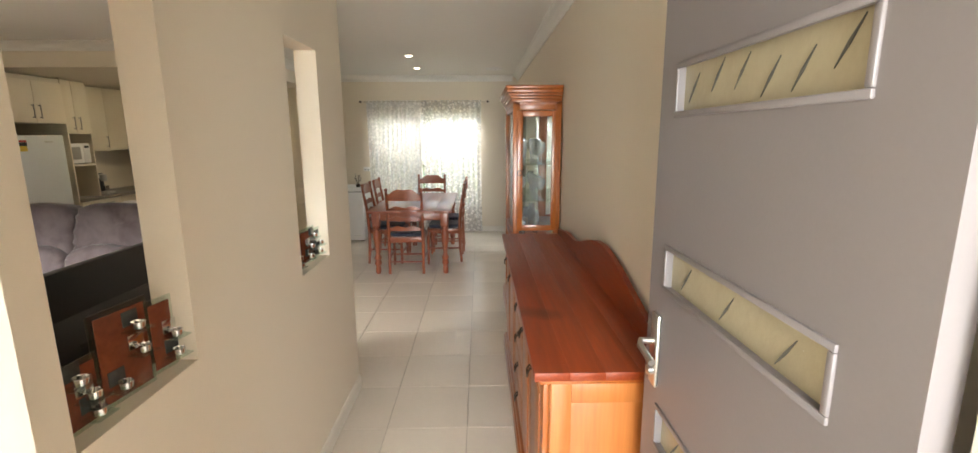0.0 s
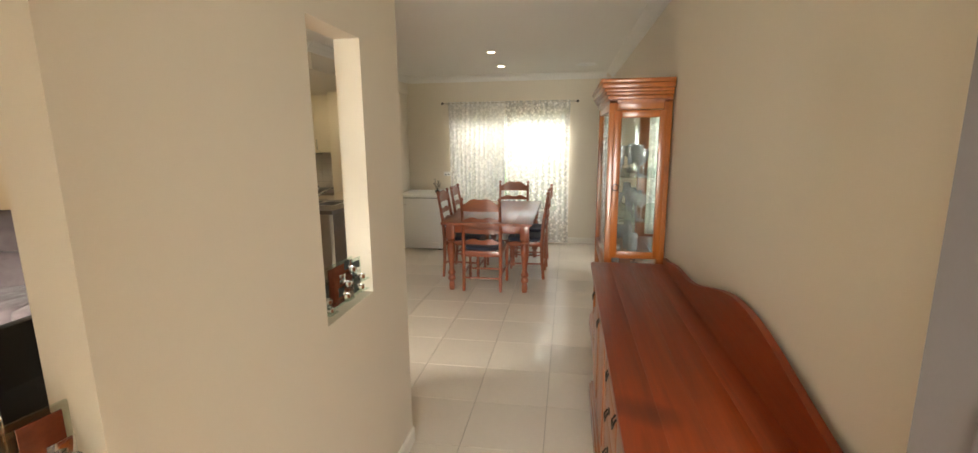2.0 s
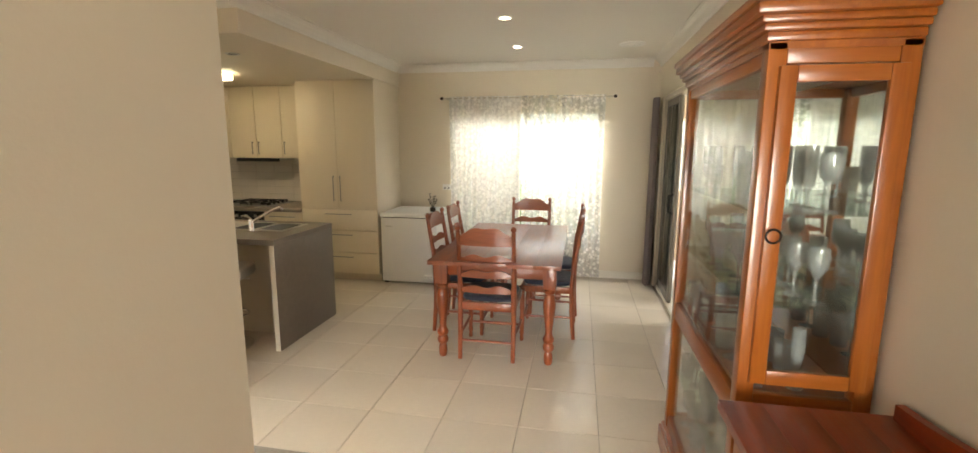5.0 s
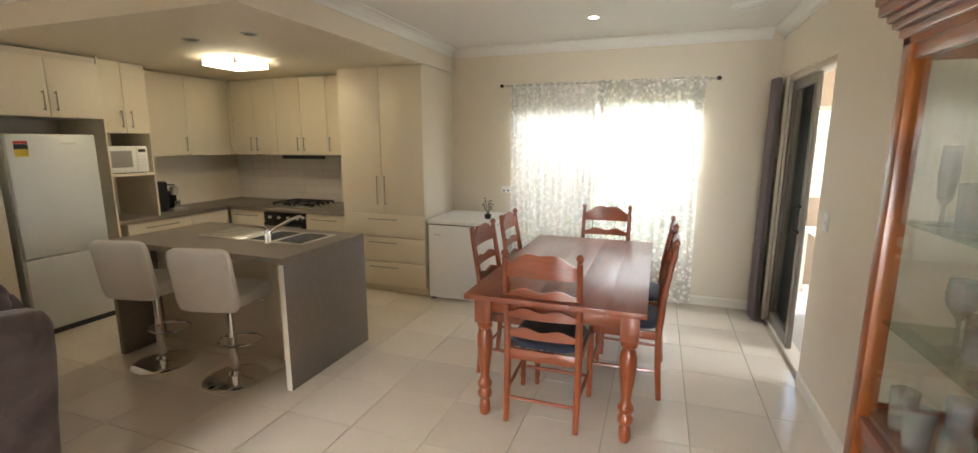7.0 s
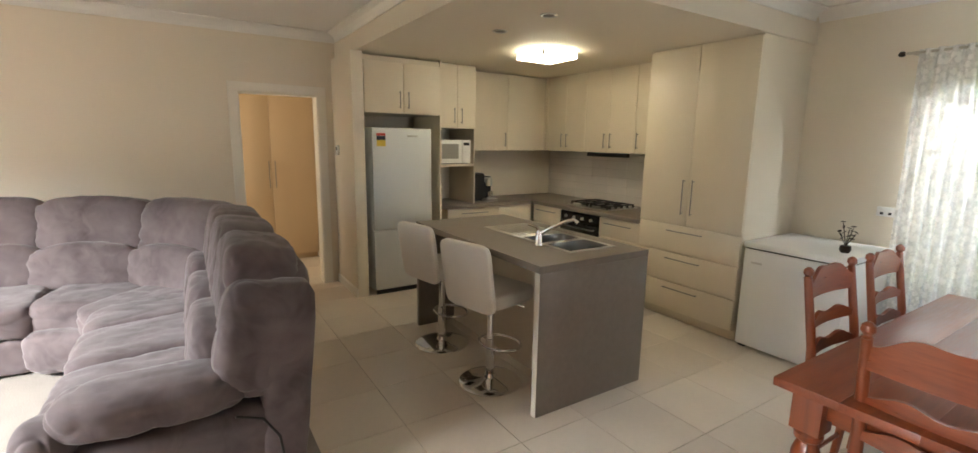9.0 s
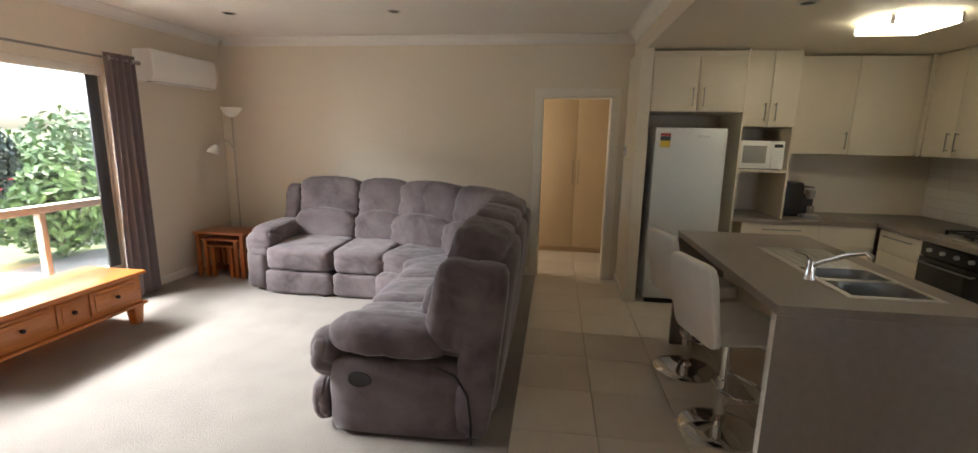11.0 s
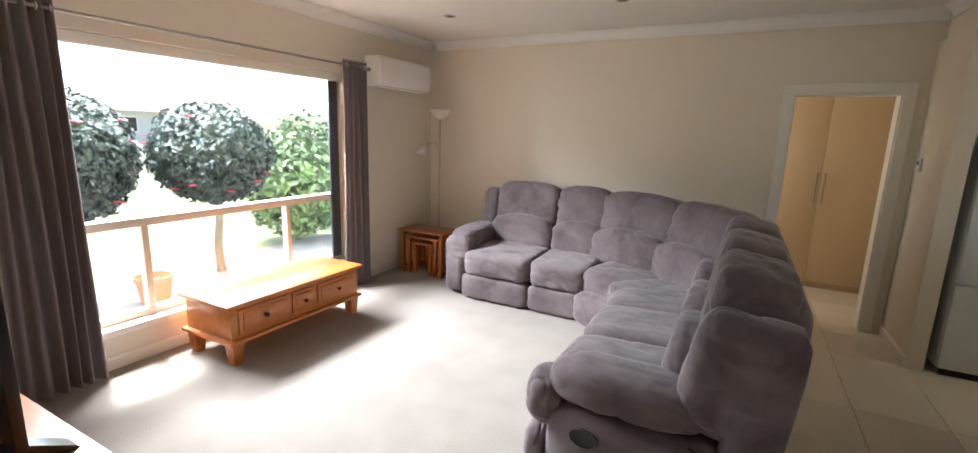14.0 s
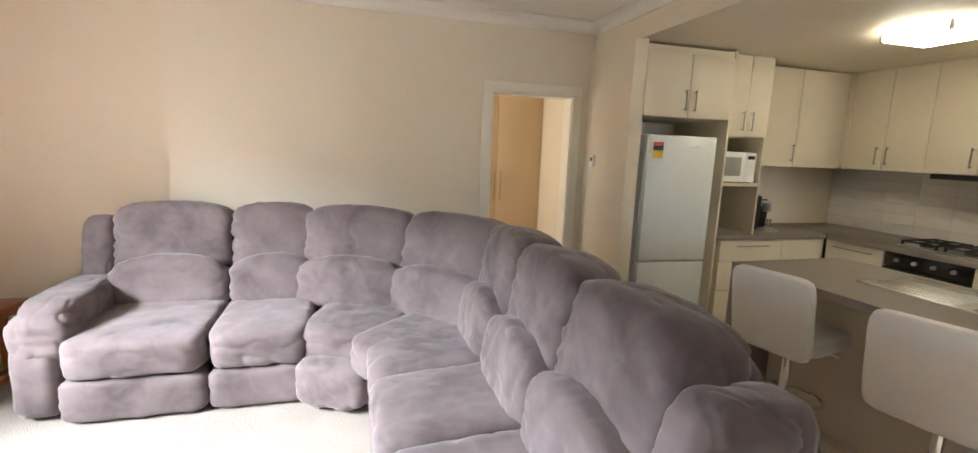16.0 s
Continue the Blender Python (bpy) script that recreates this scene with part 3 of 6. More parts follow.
def dining_window():
    w = thing("window_2", (-0.78, 8.33, 0.45), "sliding aluminium window with two panes behind lace", "window")
    w["kind"] = "structure"
    x0, x1, h = -0.9, 0.9, 1.61
    fr = box(x0, -0.04, 0, x1, 0.04, 0.045, 0.004)
    box(x0, -0.04, h - 0.045, x1, 0.04, h, 0.004, fr)
    box(x0, -0.04, 0.045, x0 + 0.04, 0.04, h - 0.045, 0.004, fr)
    box(x1 - 0.04, -0.04, 0.045, x1, 0.04, h - 0.045, 0.004, fr)
    part("window_frame", fr, ALU, w)
    part("mullion", box(-0.03, -0.035, 0.45, 0.03, 0.035, h - 0.045, 0.004), ALU, w)
    part("rail", box(x0 + 0.04, -0.035, 0.41, x1 - 0.04, 0.035, 0.45, 0.004), ALU, w)
    for a, b, c, d in ((x0 + 0.04, -0.03, 0.45, h - 0.045), (0.03, x1 - 0.04, 0.45, h - 0.045), (x0 + 0.04, x1 - 0.04, 0.045, 0.41)):
        g = part("pane", box(a, -0.003, c, b, 0.003, d), GLASS, w, smooth=0)
        g.visible_shadow = False
    part("window_sill", box(x0, -0.10, -0.02, x1, -0.04, 0.003, 0.004), TRIM, w)


dining_window()


def front_door():
    d = thing("door_1", (0.655, 0.53, 0.0), "open warm grey front door with three etched glass slots", "door")
    d["kind"] = "structure"
    # leaf runs along +y from its hinge; the outer face looks to -x
    leaf_holes = [(0.14, 0.73, 1.70, 1.81), (0.14, 0.73, 1.25, 1.355), (0.14, 0.73, 0.79, 0.90), (0.14, 0.73, 0.33, 0.44)]
    us, zs = sorted({0, 0.84, 0.14, 0.73}), sorted({0.01, 2.05, *(h[2] for h in leaf_holes), *(h[3] for h in leaf_holes)})
    bm = bmesh.new()
    for i in range(len(us) - 1):
        for j in range(len(zs) - 1):
            cu, cz = (us[i] + us[i + 1]) / 2, (zs[j] + zs[j + 1]) / 2
            if not any(h[0] < cu < h[1] and h[2] < cz < h[3] for h in leaf_holes):
                box(-0.04, us[i], zs[j], 0.0, us[i + 1], zs[j + 1], 0, bm)
    bmesh.ops.remove_doubles(bm, verts=bm.verts, dist=1e-5)
    part("leaf", bm, DOORGREY, d, smooth=0)
    for a, b, c, e in leaf_holes:
        fr = box(-0.046, a - 0.010, c - 0.010, -0.038, b + 0.010, c + 0.004, 0.003)
        box(-0.046, a - 0.010, e - 0.004, -0.038, b + 0.010, e + 0.010, 0.003, fr)
        box(-0.046, a - 0.010, c + 0.004, -0.038, a + 0.004, e - 0.004, 0.003, fr)
        box(-0.046, b - 0.004, c + 0.004, -0.038, b + 0.010, e - 0.004, 0.003, fr)
        pane = part("pane", box(-0.024, a, c, -0.018, b, e), FROST, d, "etched amber glass", smooth=0)
        part("bead", fr, DOORGREY, d)
        rnd = random.Random(int(c * 100))
        n = 6 if c > 1.6 else 3
        for k in range(n):
            y = a + (b - a) * (k + 0.5) / n + rnd.uniform(-0.02, 0.02)
            z = (c + e) / 2 + rnd.uniform(-0.02, 0.02)
            part("motif", tube([(-0.0255, y + 0.026, z - 0.032), (-0.027, y, z), (-0.0255, y - 0.022, z + 0.032)], [0.001, 0.003, 0.001], 6), LEADING, pane)
    hd = part("handle", box(-0.052, 0.735, 0.955, -0.04, 0.785, 1.165, 0.006), STEEL, d, "satin steel lever handle")
    part("lever", tube([(-0.05, 0.765, 1.085), (-0.085, 0.765, 1.085), (-0.095, 0.74, 1.083), (-0.095, 0.65, 1.075)], 0.009, 12), STEEL, hd)
    part("cylinder", lathe([(0.014, 0), (0.014, 0.012), (0.011, 0.014)], 16, m=Matrix.Translation((-0.052, 0.76, 1.0)) @ Matrix.Rotation(-math.pi / 2, 4, "Y")), STEEL, hd)
    for z in (0.25, 1.0, 1.8):
        part("hinge", lathe([(0.007, z), (0.007, z + 0.1)], 10, m=Matrix.Translation((0.004, -0.004, 0))), STEEL, d)


front_door()
jamb = box(0.64, 0.34, 0, 0.66, 0.50, 2.10, 0.002)
box(0.66, 0.50, 0, 0.72, 0.515, 2.14, 0.002, jamb)
structure("door_frame_entry", jamb, TRIM, "white painted entry door frame")
structure("door_frame_entry_left", box(-0.36, 0.34, 0, -0.34, 0.515, 2.10, 0.002), TRIM, "white painted entry door jamb")


def lounge_doorway():
    a = box(-5.672, 4.30, 0, -5.652, 4.385, 2.0, 0.004)
    box(-5.672, 5.115, 0, -5.652, 5.20, 2.0, 0.004, a)
    box(-5.672, 4.30, 2.0, -5.652, 5.20, 2.085, 0.004, a)
    structure("architrave", a, TRIM, "white painted timber architrave")
    j = box(-5.82, 4.379, 0, -5.665, 4.395, 1.985, 0.002)
    box(-5.82, 5.105, 0, -5.665, 5.121, 1.985, 0.002, j)
    box(-5.82, 4.379, 1.985, -5.665, 5.121, 2.001, 0.002, j)
    structure("door_lining", j, TRIM)


lounge_doorway()


def sliding_door():
    d = thing("door_2", (0.845, 7.37, 0.0), "charcoal framed glass sliding door, standing partly open", "door")
    d["kind"] = "structure"
    y0, y1, h = -0.63, 0.63, 2.17
    fr = box(-0.05, y0, 0, 0.06, y1, 0.025, 0.003)
    box(-0.05, y0, h - 0.045, 0.06, y1, h, 0.003, fr)
    box(-0.05, y0, 0.025, 0.06, y0 + 0.04, h - 0.045, 0.003, fr)
    box(-0.05, y1 - 0.04, 0.025, 0.06, y1, h - 0.045, 0.003, fr)
    part("door_frame", fr, ALU, d)
    # the leaf is pushed to the far side
    lf = box(-0.03, -0.10, 0.03, 0.005, -0.03, h - 0.05, 0.004)
    box(-0.03, y1 - 0.11, 0.03, 0.005, y1 - 0.042, h - 0.05, 0.004, lf)
    box(-0.03, -0.03, 0.03, 0.005, y1 - 0.11, 0.12, 0.004, lf)
    box(-0.03, -0.03, h - 0.12, 0.005, y1 - 0.11, h - 0.05, 0.004, lf)
    leaf = part("leaf", lf, LEAFGREY, d)
    part("pane", box(-0.016, -0.03, 0.12, -0.010, y1 - 0.11, h - 0.12), GLASS, leaf, smooth=0)
    part("screen", box(0.02, -0.02, 0.03, 0.024, y1 - 0.042, h - 0.05), DARKFRAME, d, "dark insect screen")
    hd = tube([(-0.03, -0.065, 0.95), (-0.07, -0.065, 0.97), (-0.075, -0.065, 1.05), (-0.07, -0.065, 1.13), (-0.03, -0.065, 1.15)], 0.012, 10)
    part("handle", hd, BLACK, leaf, "black pull handle")


sliding_door()


# ---- sofa ----
def corner_sofa():
    s = thing("corner_sofa", (0, 0, 0), "grey mauve microsuede corner recliner sofa on the carpet", "sofa")
    count = [0]

    def pad(name, at, w, d, h, turn=0.0, tilt=0.0, p=4.0, lean=0.0, puff=0.0, wr=0.007, label="", gather=0.009):
        count[0] += 1
        m = pose(at[0], at[1], at[2], 0, 0, turn) @ pose(0, 0, 0, tilt, lean, 0)
        return part(name, cushion(w, d, h, m, p, 26 if wr > 0.004 else 5, puff, count[0], wr, None, 0.008 if wr > 0.0045 else 0.0, gather), SUEDE, s, label, smooth=80)

    def back(mid, turn, w):
        f = pose(mid[0], mid[1], 0, 0, 0, turn)
        at = lambda v, z: f @ Vector((0, v, z))
        pad("backrest", at(-0.03, 0.83), w - 0.004, 0.32, 0.48, turn, -10, 5.6, puff=0.03, wr=0.005, gather=0.024)
        pad("lumbar_cushion", at(-0.19, 0.57), w - 0.004, 0.28, 0.30, turn, -8, 4.8, puff=0.06, wr=0.005, gather=0.017)
        pad("back_shell", at(0.06, 0.52), w + 0.02, 0.20, 0.96, turn, -6, 7.0, wr=0.003)

    def seat(front, turn, w, depth=0.66, panels=True):
        f = pose(front[0], front[1], 0, 0, 0, turn)
        at = lambda v, z: f @ Vector((0, v, z))
        pad("seat_cushion", at(depth / 2 + 0.0, 0.375), w + 0.002, depth + 0.04, 0.235, turn, 2.5, 6.5, wr=0.005)
        if panels:
            pad("footrest", at(0.10, 0.135), w + 0.002, 0.21, 0.235, turn, 0, 7.0, wr=0.0045)
            pad("base", at(0.45, 0.17), w - 0.03, 0.66, 0.30, turn, 0, 12, wr=0.0)

    # along the west wall
    seat((-4.49, 2.125), 90, 0.69)
    seat((-4.50, 2.74), 90, 0.54)
    back((-5.36, 2.125), 90, 0.69)
    back((-5.33, 2.74), 90, 0.54)
    # round the corner
    back((-5.16, 3.33), 69, 0.76)
    back((-4.72, 3.94), 41, 0.78)
    seat((-4.44, 3.20), 70, 0.58, 0.70, False)
    seat((-4.16, 3.36), 36, 0.50, 0.70, False)
    pad("base", (-4.72, 3.38, 0.17), 0.80, 0.55, 0.30, 60, 0, 7, wr=0.003)
    pad("base", (-4.38, 3.62, 0.17), 0.70, 0.55, 0.30, 35, 0, 7, wr=0.003)
    # along the tiles
    for x0, x1 in ((-4.32, -3.86), (-3.86, -3.30), (-3.30, -2.74)):
        seat(((x0 + x1) / 2, 3.34), 0, x1 - x0)
    for x0, x1 in ((-4.42, -3.88), (-3.88, -3.29), (-3.29, -2.67)):
        back(((x0 + x1) / 2, 4.17), 0, x1 - x0)
    # arms
    pad("armrest", (-4.97, 1.69, 0.55), 0.78, 0.30, 0.22, 0, 0, 3.2, wr=0.006)
    pad("armrest_roll", (-4.66, 1.69, 0.47), 0.26, 0.31, 0.27, 0, 0, 2.8, wr=0.006)
    pad("back_wing", (-5.33, 1.70, 0.77), 0.20, 0.30, 0.48, 90, -10, 3.6, wr=0.005)
    pad("back_wing", (-2.585, 4.12, 0.725), 0.185, 0.34, 0.50, 0, -10, 3.8, wr=0.005, gather=0.02)
    pad("back_shell", (-2.59, 4.21, 0.50), 0.18, 0.20, 0.92, 0, -6, 7.0, wr=0.003)
    pad("corner_front", (-4.46, 3.17, 0.17), 0.44, 0.30, 0.28, 66, 0, 5, wr=0.005)
    pad("arm_panel", (-4.96, 1.66, 0.24), 0.84, 0.22, 0.44, 0, 0, 9, wr=0.002)
    pad("armrest", (-2.62, 3.74, 0.545), 0.29, 0.66, 0.20, 0, 0, 3.2, wr=0.006)
    pad("armrest_roll", (-2.62, 3.40, 0.43), 0.25, 0.20, 0.26, 0, 0, 2.6, wr=0.005)
    pad("arm_panel", (-2.615, 3.80, 0.235), 0.23, 0.76, 0.43, 0, 0, 10, wr=0.002)
    pad("footrest_end", (-2.62, 3.36, 0.16), 0.20, 0.12, 0.24, 0, 0, 3.0, wr=0.006)
    cup = lathe([(0.0, 0.006), (0.034, 0.006), (0.042, 0.0), (0.050, 0.0), (0.054, 0.008), (0.050, 0.014), (0.044, 0.012), (0.036, 0.010), (0.0, 0.010)], 24)
    bmesh.ops.transform(cup, matrix=Matrix.Translation((-2.505, 3.60, 0.335)) @ Matrix.Rotation(math.pi / 2, 4, "Y") @ Matrix.Diagonal((0.8, 1.2, 1, 1)), verts=cup.verts)
    part("recliner_lever", cup, BLACK, s, "black recessed lever cup")
    seam = tube([(-2.494, 4.00, 0.44), (-2.494, 4.10, 0.40), (-2.494, 4.16, 0.30), (-2.494, 4.18, 0.15), (-2.494, 4.18, 0.03)], 0.006, 8)
    part("piping", seam, BLACK, s, "dark seam")


corner_sofa()


# ---- lounge ----
def coffee_table():
    t = thing("coffee_table", (-3.085, 0.985, 0.006), "honey pine coffee table with three drawers, on carpet", "coffee table")
    hx, hy = 0.60, 0.265
    part("tabletop", box(-hx - 0.02, -hy - 0.015, 0.41, hx + 0.02, hy + 0.015, 0.438, 0.008), HONEY_X, t)
    part("carcass", box(-hx + 0.02, -hy + 0.02, 0.18, hx - 0.02, hy - 0.02, 0.41, 0.004), HONEY_X, t)
    part("moulding", box(-hx - 0.01, -hy - 0.008, 0.155, hx + 0.01, hy + 0.008, 0.18, 0.007), HONEY_X, t)
    for a, b, knob in ((-0.53, -0.14, 0.0), (-0.10, 0.10, 0.0), (0.14, 0.53, 0.0)):
        d = part("drawer", box(a, hy - 0.02, 0.21, b, hy - 0.004, 0.385, 0.005), HONEY_X, t)
        part("panel", box(a + 0.03, hy - 0.006, 0.235, b - 0.03, hy + 0.004, 0.36, 0.006), HONEY_X, d)
        part("knob", lathe([(0.006, 0), (0.006, 0.012), (0.015, 0.018), (0.014, 0.028), (0.0, 0.032)], 16, m=Matrix.Translation(((a + b) / 2, hy + 0.003, 0.30)) @ Matrix.Rotation(-math.pi / 2, 4, "X")), BRONZE, d, "dark bronze knob")
    for sx in (-1, 1):
        for sy in (-1, 1):
            bm = box(-0.045, -0.045, 0, 0.045, 0.045, 0.157, 0.004)
            for v in bm.verts:
                if v.co.z < 0.05:
                    v.co.x *= 0.72
                    v.co.y *= 0.72
            bmesh.ops.translate(bm, verts=bm.verts, vec=(sx * (hx - 0.06), sy * (hy - 0.055), 0))
            part("leg", bm, HONEY_Y, t)


coffee_table()


def nest_of_tables():
    for k, (w, d, h) in enumerate(((0.60, 0.36, 0.50), (0.44, 0.33, 0.43), (0.30, 0.30, 0.36))):
        t = thing("nesting_table", (-5.05 + 0.005 * k, 1.02, 0.006), ("largest", "middle", "smallest")[k] + " red-brown wooden table of a nest of three", "side table", "nest of tables")
        part("tabletop", box(-d / 2, -w / 2, h - 0.024, d / 2, w / 2, h, 0.006), PINE_Y, t)
        lw = w / 2 - 0.045
        part("apron", box(-d / 2 + 0.02, -lw, h - 0.075, -d / 2 + 0.04, lw, h - 0.024, 0.003), PINE_Y, t)
        for sy in (-1, 1):
            part("side_rail", box(-d / 2 + 0.02, sy * lw - 0.012, h - 0.075, d / 2 - 0.02, sy * lw + 0.012, h - 0.024, 0.003), PINE_X, t)
            for sx in (-1, 1):
                bm = box(sx * (d / 2 - 0.03) - 0.02, sy * lw - 0.02, 0, sx * (d / 2 - 0.03) + 0.02, sy * lw + 0.02, h - 0.024, 0.004)
                part("leg", bm, PINE_Z, t)
            part("foot_rail", box(-d / 2 + 0.02, sy * lw - 0.010, 0.05, d / 2 - 0.02, sy * lw + 0.010, 0.08, 0.003), PINE_X, t)


nest_of_tables()


def floor_lamp():
    l = thing("floor_lamp", (-5.42, 0.90, 0.006), "slim nickel floor lamp with bowl and reading shade", "floor lamp")
    part("base", lathe([(0.13, 0), (0.13, 0.012), (0.11, 0.022), (0.02, 0.035), (0.012, 0.05)], 28), BRASSY, l)
    part("pole", tube([(0, 0, 0.04), (0, 0, 0.9), (0, 0, 1.74)], 0.010, 12), BRASSY, l)
    part("bowl", lathe([(0.02, 1.72), (0.05, 1.735), (0.085, 1.77), (0.11, 1.82), (0.115, 1.825), (0.104, 1.822), (0.078, 1.775), (0.0, 1.745)], 28), SHADE, l, "white glass uplight bowl")
    part("arm", tube([(0, 0, 1.36), (0.03, -0.02, 1.43), (0.07, -0.05, 1.46), (0.12, -0.09, 1.44), (0.15, -0.11, 1.40)], 0.007, 10), BRASSY, l)
    part("reading_shade", lathe([(0.015, 0.0), (0.03, -0.01), (0.05, -0.05), (0.065, -0.10), (0.06, -0.10), (0.044, -0.05), (0.0, -0.015)], 24, m=pose(0.15, -0.11, 1.41, -18, -14, 0)), SHADE, l, "small white glass shade")


floor_lamp()


def split_unit():
    a = thing("air_conditioner", (-4.93, 0.60, 2.02), "white wall-mounted split air conditioner", "air conditioner")
    prof = [(0, 0), (0.17, 0.0), (0.195, 0.03), (0.205, 0.10), (0.20, 0.26), (0.17, 0.29), (0, 0.29)]
    part("body", prism(prof, "x", -0.42, 0.42), PLASTIC, a, smooth=50)
    part("outlet", box(-0.38, 0.08, -0.006, 0.38, 0.17, 0.004, 0.003), BLACK, a, "dark outlet slot")
    part("louvre", box(-0.38, 0.10, -0.012, 0.38, 0.18, -0.004, 0.002), PLASTIC, a)
    for x in (-0.424, 0.416):
        part("end_cap", prism([(0.0, 0.005), (0.165, 0.005), (0.188, 0.035), (0.197, 0.10), (0.192, 0.255), (0.165, 0.283), (0.0, 0.283)], "x", x, x + 0.008), PLASTIC, a)


split_unit()


def pleated(x0, x1, z0, z1, waves, amp, flare=0.0, seed=1):
    """A hanging cloth with folds, thin but solid, across x at y = 0."""
    bm = bmesh.new()
    rnd = random.Random(seed)
    ph = [rnd.uniform(-0.5, 0.5) for _ in range(4)]
    nu, nz, th = waves * 12, 14, 0.003
    sides = []
    for off in (-th / 2, th / 2):
        grid = []
        for j in range(nz + 1):
            w = j / nz
            row = []
            for i in range(nu + 1):
                u = i / nu
                a = amp * (0.75 + 0.35 * math.sin(5 * u + ph[0])) * (1 + 0.25 * (1 - w))
                x = (x0 + x1) / 2 + (u - 0.5) * (x1 - x0) * (1 + flare * (1 - w)) + 0.01 * math.sin(9 * u + 3 * w + ph[1])
                y = a * math.sin(2 * math.pi * waves * u + 0.5 * math.sin(3 * w + ph[2])) + off
                row.append(bm.verts.new((x, y, z0 + (z1 - z0) * w)))
            grid.append(row)
        sides.append(grid)
    for g in sides:
        for j in range(nz):
            for i in range(nu):
                bm.faces.new((g[j][i], g[j][i + 1], g[j + 1][i + 1], g[j + 1][i]))
    return bm


def lounge_curtains():
    rod = thing("curtain_rod", (-3.03, 0.70, 2.17), "slim grey metal curtain rod over the window", "curtain rod")
    part("pole", tube([(-1.40, 0, 0), (0, 0, 0), (1.40, 0, 0)], 0.010, 12), HANDLE, rod)
    for sx in (-1, 1):
        part("finial", lathe([(0.012, 0), (0.02, 0.01), (0.022, 0.03), (0.012, 0.045)], 14, m=Matrix.Translation((sx * 1.40, 0, 0)) @ Matrix.Rotation(sx * math.pi / 2, 4, "Y")), HANDLE, rod)
        part("bracket", box(sx * 1.30 - 0.01, -0.10, -0.015, sx * 1.30 + 0.01, 0.005, 0.015, 0.003), HANDLE, rod)
    for x0, x1, n, sd in ((-2.00, -1.64, 6, 3), (-4.40, -4.10, 5, 8)):
        c = single("curtain", pleated(x0, x1, 0.02, 2.215, n, 0.033, 0.16, sd), DRAPE, "grey mauve eyelet curtain drawn back beside the window", "curtain", "lounge curtains", (0, 0.70, 0), smooth=60)
        for k in range(n):
            u = x0 + (x1 - x0) * (k + 0.25) / n
            part("eyelet", lathe([(0.016, -0.004), (0.024, -0.004), (0.024, 0.004), (0.016, 0.004)], 14, m=Matrix.Translation((u, 0, 2.17)) @ Matrix.Rotation(math.pi / 2, 4, "Y")), STEEL, c)


lounge_curtains()


def television():
    c = thing("tv_cabinet", (-1.08, 2.05, 0.006), "low honey pine television cabinet against the wall", "tv cabinet")
    part("tabletop", box(-0.275, -0.82, 0.505, 0.275, 0.82, 0.533, 0.008), HONEY_Y, c)
    part("carcass", box(-0.245, -0.78, 0.07, 0.265, 0.78, 0.505, 0.004), HONEY_Y, c)
    part("plinth", box(-0.25, -0.79, 0.0, 0.265, 0.79, 0.07, 0.006), HONEY_Y, c)
    for y in (-0.52, 0.0, 0.52):
        d = part("door", box(-0.258, y - 0.245, 0.10, -0.245, y + 0.245, 0.48, 0.004), HONEY_Y, c)
        part("knob", lathe([(0.006, 0), (0.015, 0.014), (0.012, 0.024), (0.0, 0.026)], 14, m=Matrix.Translation((-0.258, y + 0.2, 0.3)) @ Matrix.Rotation(-math.pi / 2, 4, "Y")), BRONZE, d)
    t = thing("television", (-1.155, 1.775, 0.539), "black flat-screen television on the pine cabinet", "television")
    part("screen_case", box(-0.035, -0.50, 0.075, -0.002, 0.50, 0.71, 0.006), BLACK, t)
    housing = part("back_housing", prism([(-0.002, 0.10), (0.030, 0.13), (0.034, 0.40), (0.020, 0.52), (-0.002, 0.56)], "y", -0.40, 0.40), BLACK, t)
    part("vent_slot", box(0.026, -0.30, 0.46, 0.030, 0.10, 0.475, 0.001), IRON, housing)
    part("screen", box(-0.0365, -0.485, 0.095, -0.034, 0.485, 0.695), OVEN, t, "switched-off black screen")
    for y in (-0.40, 0.40):
        bm = prism([(-0.16, 0.0), (-0.15, 0.012), (-0.03, 0.085), (0.005, 0.085), (0.115, 0.012), (0.125, 0.0)], "y", y, y + 0.075)
        part("foot", bm, BLACK, t, "splayed black foot")
    for y0, y1, z0, z1 in ((0.17, 0.225, 0.43, 0.48), (0.145, 0.215, 0.39, 0.435), (0.02, 0.06, 0.25, 0.27)):
        part("sticker", box(0.0345, y0, z0, 0.0355, y1, z1), WHITE, t, "white paper label")


television()


